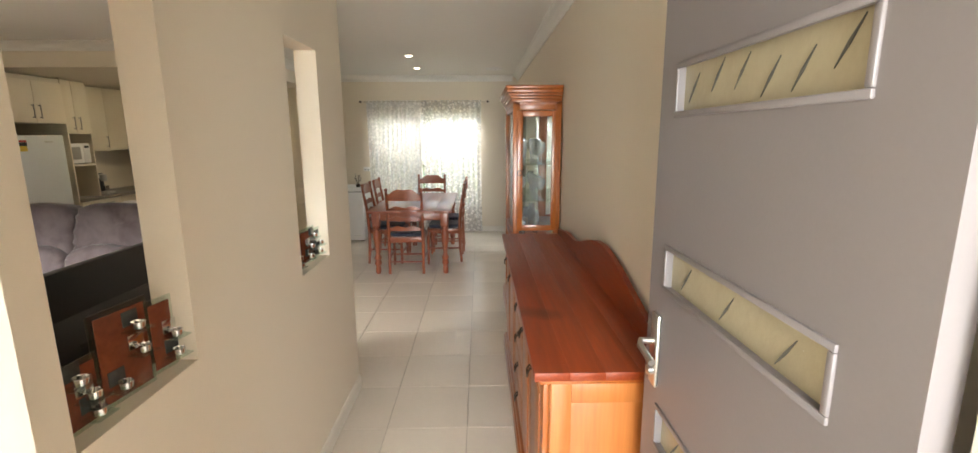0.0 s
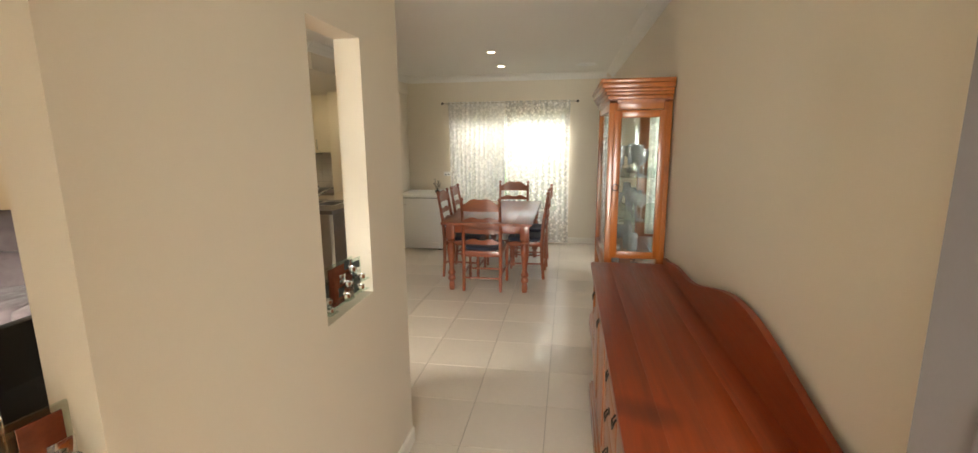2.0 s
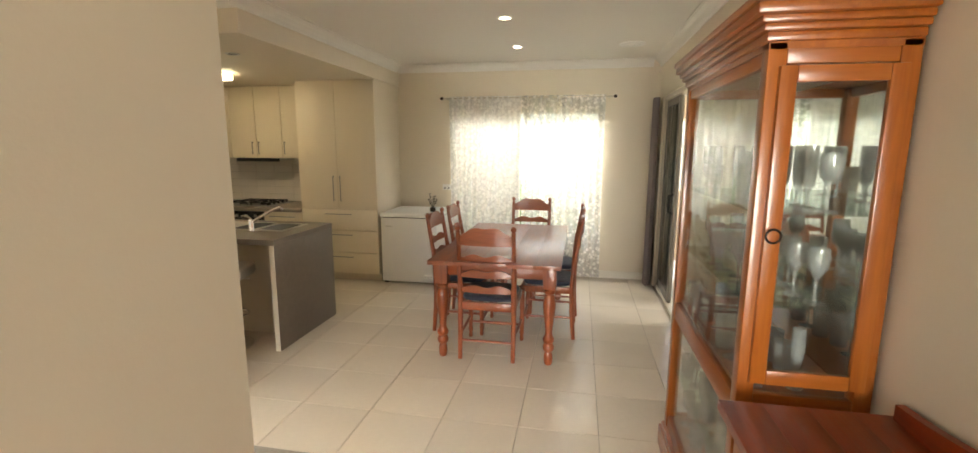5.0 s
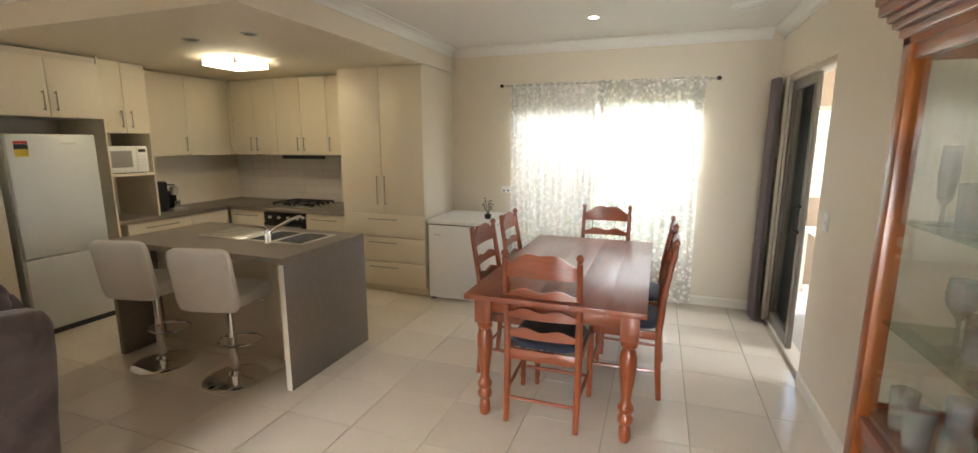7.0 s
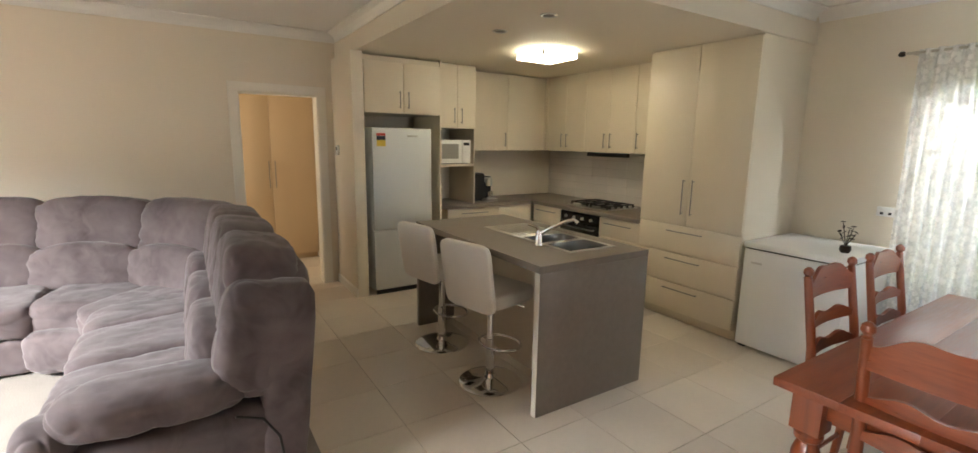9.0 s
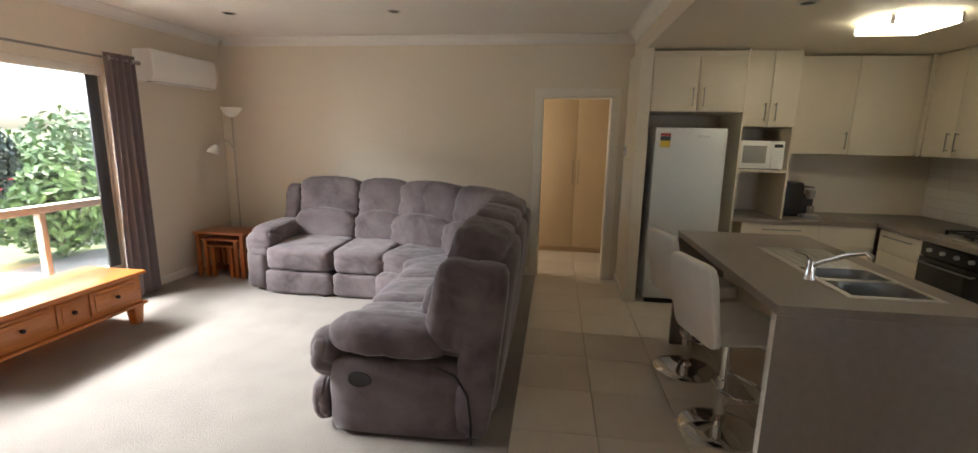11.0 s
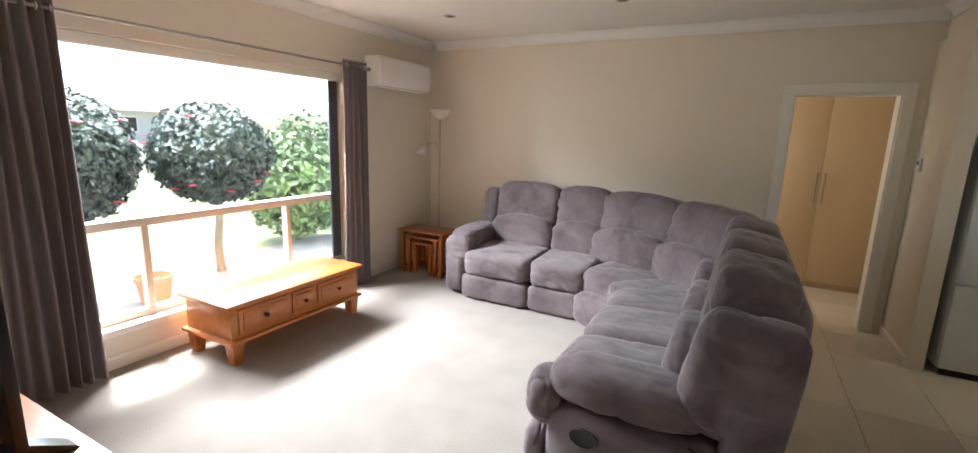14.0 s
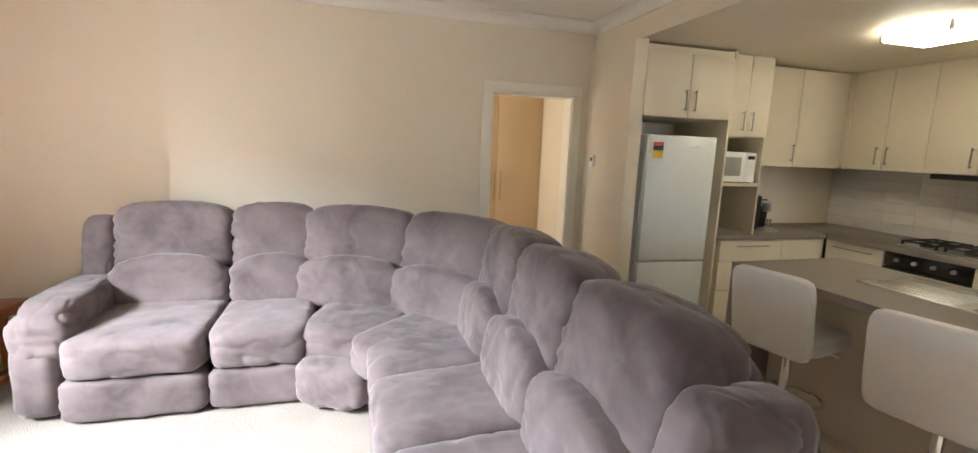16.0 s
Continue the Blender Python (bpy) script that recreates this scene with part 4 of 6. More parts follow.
def ornament(at, w, h, mat, turn, label, seed):
    """A glass candle panel: a coloured plate on a glass sheet with small ledges and cups."""
    o = thing("candle_panel", at, label, "ornament", "mosaic candle panels", turn)
    part("glass_sheet", box(-w / 2, -0.003, 0.0, w / 2, 0.003, h, 0.001), EDGEGLASS, o, smooth=0)
    part("colour_plate", box(-w / 2 + 0.012, -0.0065, 0.012, w / 2 - 0.012, -0.0035, h - 0.012, 0.001), mat, o)
    rnd = random.Random(seed)
    for k in range(3 if w > 0.12 else 2):
        x, z = rnd.uniform(-0.28, 0.28) * w, h * (0.16 + 0.27 * k)
        sh = part("ledge", box(x - 0.028, -0.05, z, x + 0.028, -0.0065, z + 0.004, 0.001), EDGEGLASS, o, "small glass ledge", smooth=0)
        part("mirror_tile", box(x - 0.022, -0.0085, z + 0.012, x + 0.022, -0.0066, z + 0.05, 0.0005), MIRRORED if k % 2 else MOSAIC_GREY, o)
        part("candle_cup", lathe([(0.011, 0), (0.015, 0.003), (0.017, 0.018), (0.015, 0.019), (0.012, 0.005), (0, 0.004)], 16, m=Matrix.Translation((x, -0.028, z + 0.004))), MIRRORED, sh, "small silvered cup")


for k, (y, h, w, mt, tn) in enumerate(((1.005, 0.16, 0.13, MOSAIC_RED, 86), (1.155, 0.235, 0.16, MOSAIC_RED, 82), (1.29, 0.205, 0.09, MOSAIC_RED, 80))):
    ornament((-0.745, y, 1.02), w, h, mt, tn, "dark red and silver mosaic glass candle panel" if mt is MOSAIC_RED else "smoky mosaic glass candle panel", k)
for k, (y, h, w, mt, tn) in enumerate(((2.235, 0.13, 0.11, MOSAIC_GREY, 86), (2.385, 0.18, 0.20, MOSAIC_RED, 86), (2.515, 0.16, 0.09, MOSAIC_GREY, 82))):
    ornament((-0.745, y, 1.02), w, h, mt, tn, ("dark red" if mt is MOSAIC_RED else "smoky grey") + " mosaic glass candle panel on the ledge", 10 + k)


# ---- hall furniture ----
def bail_handle(at, parent, w=0.07):
    """A dark drop handle on a face that looks to -x."""
    h = part("handle", box(-0.006, -0.012, -0.012, 0, 0.012, 0.012, 0.003, m=Matrix.Translation(at)), BRONZE, parent, "dark bronze drop handle")
    part("drop", tube([(at[0] - 0.008, at[1] - 0.012, at[2]), (at[0] - 0.018, at[1] - 0.018, at[2] - 0.02), (at[0] - 0.018, at[1], at[2] - 0.045), (at[0] - 0.018, at[1] + 0.018, at[2] - 0.02), (at[0] - 0.008, at[1] + 0.012, at[2])], 0.004, 8), BRONZE, h)


def sideboard():
    s = thing("sideboard", (0.52, 2.56, 0.0), "long red-stained pine sideboard with a scalloped backboard", "sideboard")
    f, r, e = -0.19, 0.235, 1.07
    for k in range(4):
        a = -0.225 + k * 0.115
        part("top_board", box(a + 0.0002, -1.10, 0.872, a + 0.1148, 1.10, 0.900, 0.0004), PINE_TOP, s)
    part("top_moulding", box(f - 0.018, -1.088, 0.852, r, 1.088, 0.872, 0.006), PINE_Y, s)
    # carcass and end frames have that door light in their colour
    part("carcass", box(f + 0.02, -e, 0.09, r, e, 0.852, 0.003), PINE_END, s, "golden pine ends with the door's light in their colour")
    for x0, x1, z0, z1 in ((f + 0.022, f + 0.09, 0.106, 0.85), (r - 0.07, r - 0.004, 0.106, 0.85), (f + 0.09, r - 0.07, 0.78, 0.85), (f + 0.09, r - 0.07, 0.106, 0.19)):
        part("end_frame", box(x0, -e - 0.007, z0, x1, -e + 0.002, z1, 0.003), PINE_END, s)
    part("plinth", box(f - 0.022, -e - 0.015, 0.0, r, e + 0.015, 0.085, 0.004), PINE_Y, s)
    part("plinth_moulding", box(f - 0.012, -e - 0.008, 0.085, r, e + 0.008, 0.105, 0.006), PINE_Y, s)
    # backboard: a scalloped crest along the wall
    n = 60
    crest = lambda u: 0.940 + 0.175 * math.exp(-((u - 0.40) / 0.26) ** 2) + 0.030 * math.exp(-((u - 0.84) / 0.10) ** 2)
    outline = [(-1.08, 0.9)] + [(-1.08 + 2.16 * i / n, crest(i / n)) for i in range(n + 1)] + [(1.08, 0.9)]
    part("backboard", prism(outline, "x", r - 0.03, r - 0.006), PINE_TOP, s)
    # front: doors at both ends, drawers between, then a second pair
    x = f + 0.02
    lay = [(-1.05, -0.68, "door"), (-0.67, -0.30, "door"), (-0.28, 0.16, "drawers"), (0.18, 0.60, "door"), (0.62, 1.05, "door")]
    for a, b, kind in lay:
        if kind == "door":
            d = part("door", box(x - 0.02, a, 0.125, x, b, 0.835, 0.004), PINE_Z, s)
            part("panel", box(x - 0.026, a + 0.07, 0.20, x - 0.018, b - 0.07, 0.76, 0.006), PINE_Z, d)
            bail_handle((x - 0.022, b - 0.04, 0.73), d)
        else:
            for k in range(4):
                z = 0.125 + k * 0.178
                d = part("drawer", box(x - 0.02, a, z, x, b, z + 0.17, 0.004), PINE_Y, s)
                bail_handle((x - 0.022, (a + b) / 2, z + 0.10), d)


sideboard()


def wine_glass_mesh(kind):
    if kind == 0:
        prof = [(0.032, 0.0), (0.031, 0.003), (0.006, 0.008), (0.0042, 0.02), (0.0042, 0.075), (0.012, 0.088), (0.028, 0.11), (0.033, 0.14), (0.029, 0.178), (0.027, 0.178), (0.030, 0.14), (0.025, 0.112), (0.0, 0.092)]
    elif kind == 1:
        prof = [(0.028, 0.0), (0.031, 0.05), (0.034, 0.115), (0.032, 0.115), (0.029, 0.05), (0.026, 0.012), (0.0, 0.010)]
    else:
        prof = [(0.028, 0.0), (0.006, 0.006), (0.004, 0.05), (0.016, 0.07), (0.021, 0.13), (0.019, 0.20), (0.017, 0.20), (0.018, 0.13), (0.013, 0.075), (0.0, 0.068)]
    return finish(lathe(prof, 14), "drinking_glass", 60)


def china_cabinet():
    c = thing("china_cabinet", (0.58, 4.25, 0.0), "tall orange-stained pine display cabinet with glass sides", "display cabinet")
    f, r, y0, y1 = -0.195, 0.18, -0.457, 0.575
    part("plinth", box(f - 0.025, y0 - 0.01, 0.0, r, y1 + 0.02, 0.11, 0.006), PINE_Y, c)
    part("plinth_moulding", box(f - 0.014, y0 - 0.004, 0.11, r, y1 + 0.01, 0.135, 0.007), PINE_Y, c)
    for x, y in ((f, y0), (f, y1 - 0.05), (r - 0.05, y0), (r - 0.05, y1 - 0.05)):
        part("corner_post", box(x, y, 0.135, x + 0.05, y + 0.05, 1.90, 0.004), PINE_Z, c)
    for z0, z1 in ((0.135, 0.20), (0.74, 0.83), (1.84, 1.90)):
        part("front_rail", box(f + 0.006, y0 + 0.05, z0, f + 0.036, y1 - 0.05, z1, 0.004), PINE_Y, c)
    for y in (y0, y1 - 0.03):
        for z0, z1 in ((0.135, 0.20), (0.74, 0.86), (1.84, 1.90)):
            part("side_rail", box(f + 0.05, y + 0.002, z0, r - 0.05, y + 0.03, z1, 0.004), PINE_X, c)
    # stepped crown
    for k, (o, z0, z1) in enumerate(((0.010, 1.90, 1.925), (0.024, 1.925, 1.945), (0.034, 1.945, 1.965), (0.050, 1.965, 1.995), (0.058, 1.995, 2.02))):
        part("crown_moulding", box(f - o, y0 - o, z0, r, y1 + o, z1, 0.005), PINE_Y, c)
    part("top_panel", box(f, y0, 1.88, r, y1, 1.90), PINE_Y, c)
    part("back_mirror", box(r - 0.012, y0 + 0.05, 0.20, r - 0.006, y1 - 0.05, 1.84), MIRRORED_PLAIN, c, "mirrored back", smooth=0)
    # panes
    for z0, z1 in ((0.20, 0.74), (0.83, 1.84)):
        g = part("front_pane", box(f + 0.018, y0 + 0.05, z0, f + 0.022, y1 - 0.05, z1), CABGLASS, c, smooth=0)
        g.visible_shadow = False
    # near side: glazed door with ring pull; far side: fixed pane
    d = part("door", box(f + 0.030, y0 - 0.016, 0.90, f + 0.075, y0 + 0.004, 1.835, 0.004), PINE_Z, c)
    part("stile", box(r - 0.075, y0 - 0.016, 0.90, r - 0.030, y0 + 0.004, 1.835, 0.004), PINE_Z, d)
    part("rail", box(f + 0.075, y0 - 0.016, 0.90, r - 0.075, y0 + 0.004, 0.945, 0.003), PINE_X, d)
    part("rail", box(f + 0.075, y0 - 0.016, 1.79, r - 0.075, y0 + 0.004, 1.835, 0.003), PINE_X, d)
    g = part("pane", box(f + 0.075, y0 - 0.006, 0.945, r - 0.075, y0 - 0.002, 1.79), CABGLASS, d, smooth=0)
    g.visible_shadow = False
    ring = tube([(f + 0.052 + 0.02 * math.cos(a), y0 - 0.024, 1.36 + 0.02 * math.sin(a)) for a in [2 * math.pi * i / 20 for i in range(21)]], 0.0035, 8)
    part("ring_pull", ring, BRONZE, d, "dark bronze ring pull")
    g = part("side_pane", box(f + 0.05, y1 - 0.016, 0.86, r - 0.05, y1 - 0.012, 1.84), CABGLASS, c, smooth=0)
    g.visible_shadow = False
    for z in (1.13, 1.42):
        part("shelf", box(f + 0.026, y0 + 0.052, z - 0.006, r - 0.016, y1 - 0.052, z), EDGEGLASS, c, "glass shelf", smooth=0)
    part("floor_panel", box(f + 0.03, y0 + 0.04, 0.83, r - 0.014, y1 - 0.04, 0.845), PINE_Y, c)
    part("lower_floor", box(f + 0.03, y0 + 0.04, 0.185, r - 0.014, y1 - 0.04, 0.20), PINE_Y, c)
    part("lower_shelf", box(f + 0.026, y0 + 0.052, 0.464, r - 0.016, y1 - 0.052, 0.47), EDGEGLASS, c, smooth=0)
    meshes = [wine_glass_mesh(k) for k in range(3)]
    for me in meshes:
        me.materials.append(TABLEGLASS)
    rnd = random.Random(4)
    for z, kind in ((0.8455, 1), (1.1305, 0), (1.4205, 2), (0.4705, 1), (0.2005, 0)):
        for ix in range(2):
            for iy in range(9):
                if rnd.random() < 0.1:
                    continue
                k = kind if rnd.random() < 0.6 else rnd.choice((0, 1, 2))
                o = new("drinking_glass", meshes[k])
                o.location = (0.58 + f + 0.085 + ix * 0.13 + rnd.uniform(-0.02, 0.02), 4.25 + y0 + 0.10 + iy * 0.10 + rnd.uniform(-0.012, 0.012), z)
                tagged(o, ("clear stemmed wine glass on a cabinet shelf", "clear plain tumbler on a cabinet shelf", "clear tall champagne flute on a cabinet shelf")[k], "glass", "glasses in the display cabinet")


MIRRORED_PLAIN = surface("silvered_mirror", (0.85, 0.85, 0.83), 0.03, 1.0, vary=0.01, bump=0.0)
china_cabinet()


# ---- dining ----
def dining_table():
    t = thing("dining_table", (-0.71, 6.47, 0.0), "cherry-stained dining table with turned legs", "dining table")
    hx, hy = 0.49, 0.91
    for k in range(5):
        a = -hx + k * 2 * hx / 5
        part("top_board", box(a + 0.0002, -hy, 0.755, a + 2 * hx / 5 - 0.0002, hy, 0.785, 0.0006), CHERRY_Y, t)
    for s in (-1, 1):
        part("apron", box(s * (hx - 0.075) - 0.012, -hy + 0.14, 0.655, s * (hx - 0.075) + 0.012, hy - 0.14, 0.755, 0.003), CHERRY_Y, t)
        part("apron", box(-hx + 0.13, s * (hy - 0.12) - 0.012, 0.655, hx - 0.13, s * (hy - 0.12) + 0.012, 0.755, 0.003), CHERRY_X, t)
    prof = [(0.024, 0), (0.030, 0.01), (0.034, 0.05), (0.030, 0.085), (0.024, 0.10), (0.040, 0.118), (0.044, 0.14), (0.036, 0.16), (0.030, 0.172), (0.042, 0.185), (0.044, 0.205), (0.032, 0.225), (0.026, 0.25), (0.030, 0.30), (0.040, 0.38), (0.047, 0.45), (0.046, 0.50), (0.036, 0.535), (0.030, 0.548), (0.044, 0.56), (0.046, 0.578), (0.036, 0.595)]
    for sx in (-1, 1):
        for sy in (-1, 1):
            m = Matrix.Translation((sx * (hx - 0.082), sy * (hy - 0.12), 0))
            bm = lathe(prof, 20, m=m)
            box(-0.048, -0.048, 0.593, 0.048, 0.048, 0.755, 0.004, bm, m)
            part("leg", bm, CHERRY_Z, t)


dining_table()


def ladder_chair():
    c = thing("dining_chair", (0, 0, 0), "cherry-stained ladder-back dining chair with navy cushion", "chair", "chairs round the dining table")
    # faces +y; the back stands at y = 0
    hw = 0.205
    for s in (-1, 1):
        leg = tube([(s * hw, -0.005, 0.0), (s * hw, 0.012, 0.22), (s * hw, 0.018, 0.44), (s * hw, 0.0, 0.70), (s * hw, -0.05, 1.0)], [0.017, 0.020, 0.022, 0.019, 0.016], 12)
        post = part("back_post", leg, CHERRY_Z, c)
        part("finial", lathe([(0.010, 0), (0.018, 0.006), (0.012, 0.014), (0.021, 0.028), (0.019, 0.045), (0.006, 0.056)], 14, m=Matrix.Translation((s * hw, -0.05, 0.995))), CHERRY_Z, post)
        part("front_leg", lathe([(0.013, 0), (0.018, 0.02), (0.014, 0.045), (0.020, 0.07), (0.016, 0.10), (0.021, 0.20), (0.016, 0.26), (0.022, 0.28), (0.019, 0.44)], 14, m=Matrix.Translation((s * (hw + 0.015), 0.43, 0))), CHERRY_Z, c)
        part("side_stretcher", tube([(s * hw, 0.01, 0.19), (s * (hw + 0.008), 0.22, 0.19), (s * (hw + 0.015), 0.43, 0.19)], [0.009, 0.012, 0.009], 10), CHERRY_Z, c)
        part("seat_rail", box(s * hw - 0.014, 0.02, 0.40, s * hw + 0.014, 0.43, 0.455, 0.004), CHERRY_Z, c)
    part("front_stretcher", tube([(-hw - 0.01, 0.43, 0.14), (0, 0.43, 0.14), (hw + 0.01, 0.43, 0.14)], [0.009, 0.014, 0.009], 10), CHERRY_X, c)
    part("rear_stretcher", tube([(-hw, 0.005, 0.15), (0, 0.005, 0.15), (hw, 0.005, 0.15)], 0.010, 10), CHERRY_X, c)
    part("seat_rail", box(-hw, 0.415, 0.40, hw, 0.445, 0.455, 0.004), CHERRY_X, c)
    part("seat_rail", box(-hw, 0.005, 0.39, hw, 0.03, 0.455, 0.004), CHERRY_X, c)

    def slat(zc, h, y, crest=0.0):
        n = 16
        bm = bmesh.new()
        cols = []
        for i in range(n + 1):
            u = -1 + 2 * i / n
            bow = -0.022 * (1 - u * u)
            top = h / 2 + crest * max(0, math.cos(u * math.pi / 2 * 1.05)) ** 1.5 - (0.012 * math.cos(2 * math.pi * u) if crest else 0)
            cols.append([bm.verts.new((u * (hw - 0.008), y + bow + dy, zc + z)) for dy, z in ((-0.008, -h / 2), (0.008, -h / 2), (0.008, top), (-0.008, top))])
        for a, b in zip(cols, cols[1:]):
            for k in range(4):
                bm.faces.new((a[k], a[(k + 1) % 4], b[(k + 1) % 4], b[k]))
        bm.faces.new(cols[0][::-1])
        bm.faces.new(cols[-1])
        return bm

    for zc, h, y, cr, nm in ((0.945, 0.085, -0.042, 0.055, "crest_rail"), (0.795, 0.045, -0.018, 0.012, "slat"), (0.675, 0.045, -0.002, 0.012, "slat"), (0.555, 0.045, 0.010, 0.012, "slat")):
        part(nm, slat(zc, h, y, cr), CHERRY_X, c, smooth=50)
    part("cushion", cushion(0.41, 0.41, 0.055, Matrix.Translation((0, 0.225, 0.478)), 5, 8, 0, 3, 0.002), NAVY, c, "navy patterned seat cushion", smooth=80)
    return c


chair = ladder_chair()
chair.matrix_basis = pose(-0.77, 5.655, 0, 0, 0, 0)
for x, y, turn in ((-0.64, 7.62, 180), (-0.13, 6.40, 90), (-0.12, 6.98, 91), (-1.33, 6.36, -91), (-1.32, 6.95, -89)):
    copy_thing(chair, pose(x, y, 0, 0, 0, turn))


def chest_freezer():
    f = thing("chest_freezer", (-2.06, 7.84, 0.0), "white chest freezer between pantry and window", "freezer")
    part("body", box(-0.345, -0.34, 0.02, 0.345, 0.36, 0.79, 0.012), WHITE, f)
    part("lid", box(-0.35, -0.35, 0.797, 0.35, 0.36, 0.845, 0.012), WHITE, f)
    part("seal", box(-0.335, -0.335, 0.788, 0.335, 0.35, 0.799), BLACK, f, "dark lid seal")
    part("badge", box(-0.28, -0.3425, 0.68, -0.20, -0.339, 0.695), STEEL, f)
    part("vent", box(0.18, -0.3425, 0.07, 0.30, -0.339, 0.12, 0.001), PLASTIC, f)
    for i in range(3):
        part("control_knob", lathe([(0.010, 0), (0.009, 0.008)], 12, m=Matrix.Translation((0.20 + 0.035 * i, -0.342, 0.095)) @ Matrix.Rotation(math.pi / 2, 4, "X")), STEEL, f)
    for x in (-0.3, 0.3):
        for y in (-0.29, 0.31):
            part("foot", box(x - 0.025, y - 0.025, 0, x + 0.025, y + 0.025, 0.022), BLACK, f)


chest_freezer()


def figurine(at):
    p = thing("potted_sprig", at, "small dark pot with a thin leafy sprig on the freezer", "ornament")
    part("pot", lathe([(0.025, 0), (0.035, 0.02), (0.032, 0.05), (0.026, 0.052), (0.0, 0.046)], 16), BRONZE, p)
    rnd = random.Random(2)
    for k in range(5):
        a = k * 1.3
        tip = Vector((0.05 * math.cos(a), 0.05 * math.sin(a), 0.12 + 0.03 * (k % 3)))
        st = part("stem", tube([(0, 0, 0.045), tip * 0.6 + Vector((0, 0, 0.03)), tip + Vector((0, 0, 0.02))], 0.0025, 6), BRONZE, p)
        for j in range(3):
            q = tip * (0.6 + 0.2 * j) + Vector((0, 0, 0.03))
            part("leaf", cushion(0.035, 0.016, 0.006, pose(*q, rnd.uniform(-40, 40), rnd.uniform(-60, 10), rnd.uniform(0, 360)), 2.0, 3, 0, j, 0), BRONZE, st)


figurine((-1.83, 7.72, 0.845))


def outlet(at, turn, label):
    o = thing("power_outlet", at, label, "power outlet", turn=turn)
    part("plate", box(-0.058, -0.010, -0.036, 0.058, 0, 0.036, 0.003), PLASTIC, o)
    for x in (-0.025, 0.025):
        part("switch", box(x - 0.006, -0.014, 0.012, x + 0.006, -0.009, 0.026, 0.001), PLASTIC, o)
        part("socket", box(x - 0.010, -0.0112, -0.022, x + 0.010, -0.0098, -0.004), BLACK, o)


outlet((-1.80, 8.249, 1.10), 0, "white double power outlet on the wall")


def lace_curtains():
    rod = thing("curtain_rod", (-0.785, 8.175, 2.205), "slim nickel curtain rod above the dining window", "curtain rod")
    part("pole", tube([(-1.03, 0, 0), (0, 0, 0), (1.03, 0, 0)], 0.009, 12), BRASSY, rod)
    for sx in (-1, 1):
        part("finial", lathe([(0.010, 0), (0.018, 0.008), (0.018, 0.03), (0.008, 0.04)], 14, m=Matrix.Translation((sx * 1.03, 0, 0)) @ Matrix.Rotation(sx * math.pi / 2, 4, "Y")), BRONZE, rod)
        part("bracket", box(sx * 0.98 - 0.008, -0.005, -0.012, sx * 0.98 + 0.008, 0.075, 0.012, 0.003), BRASSY, rod)
    for x0, x1, n, sd, mt in ((-1.74, -0.83, 13, 5, LACE_DENSE), (-0.83, 0.16, 11, 6, LACE)):
        single("lace_curtain", pleated(x0, x1, 0.02, 2.225, n, 0.018, 0.0, sd), mt, "sheer cream lace curtain hanging to the floor", "curtain", "lace curtains", (0, 8.175, 0), smooth=60)


lace_curtains()
bm = pleated(-0.15, 0.15, 0.02, 2.16, 6, 0.03, 0.1, 11)
single("curtain", bm, DRAPE, "grey mauve curtain bunched beside the sliding door", "curtain", "", (0.70, 8.06, 0), 90, 60)


# ---- kitchen ----
def bar_handle(a, b, parent, out, r=0.005):
    """A slim steel bar between two points, standing off along out."""
    a, b, out = Vector(a), Vector(b), Vector(out)
    d = (b - a).normalized() * 0.012
    h = tube([a + out, (a + b) / 2 + out, b + out], r, 8)
    tube([a + d, a + d + out], r * 0.8, 8, h)
    tube([b - d, b - d + out], r * 0.8, 8, h)
    part("handle", h, HANDLE, parent, "steel bar handle")


def unit(name, at, turn, w, d, z0, z1, fronts, label, kick=0.0, mat=CREAM):
    """A cabinet box whose front looks to its own -y; fronts: (x0, x1, z0, z1, kind, handle)."""
    c = thing(name, (at[0], at[1], 0), label, "cabinet", "kitchen cabinets", turn)
    part("body", box(-w / 2 + 0.0005, 0.02, z0 + kick, w / 2 - 0.0005, d, z1, 0), CREAM_IN, c, smooth=0)
    if kick:
        part("kickboard", box(-w / 2 + 0.001, 0.06, 0.0, w / 2 - 0.001, 0.075, z0 + kick), BENCH if mat is BENCH else CREAM_IN, c, smooth=0)
    for a, b, e, f, kind, hd in fronts:
        o = part(kind, box(a + 0.0022, 0.0, e + 0.0022, b - 0.0022, 0.02, f - 0.0022, 0.0018), mat, c)
        if hd == "h":
            m, q = (a + b) / 2, min(0.17, (b - a) * 0.36)
            bar_handle((m - q, 0, f - 0.05), (m + q, 0, f - 0.05), o, (0, -0.028, 0))
        elif hd in ("l", "r"):
            x = a + 0.045 if hd == "l" else b - 0.045
            zz = (e + 0.05, e + 0.21) if e > 1.0 and f > 2.0 and f - e < 1.0 else (e + 0.10, e + 0.40)
            bar_handle((x, 0, zz[0]), (x, 0, zz[1]), o, (0, -0.028, 0))
    return c


PF = 7.50
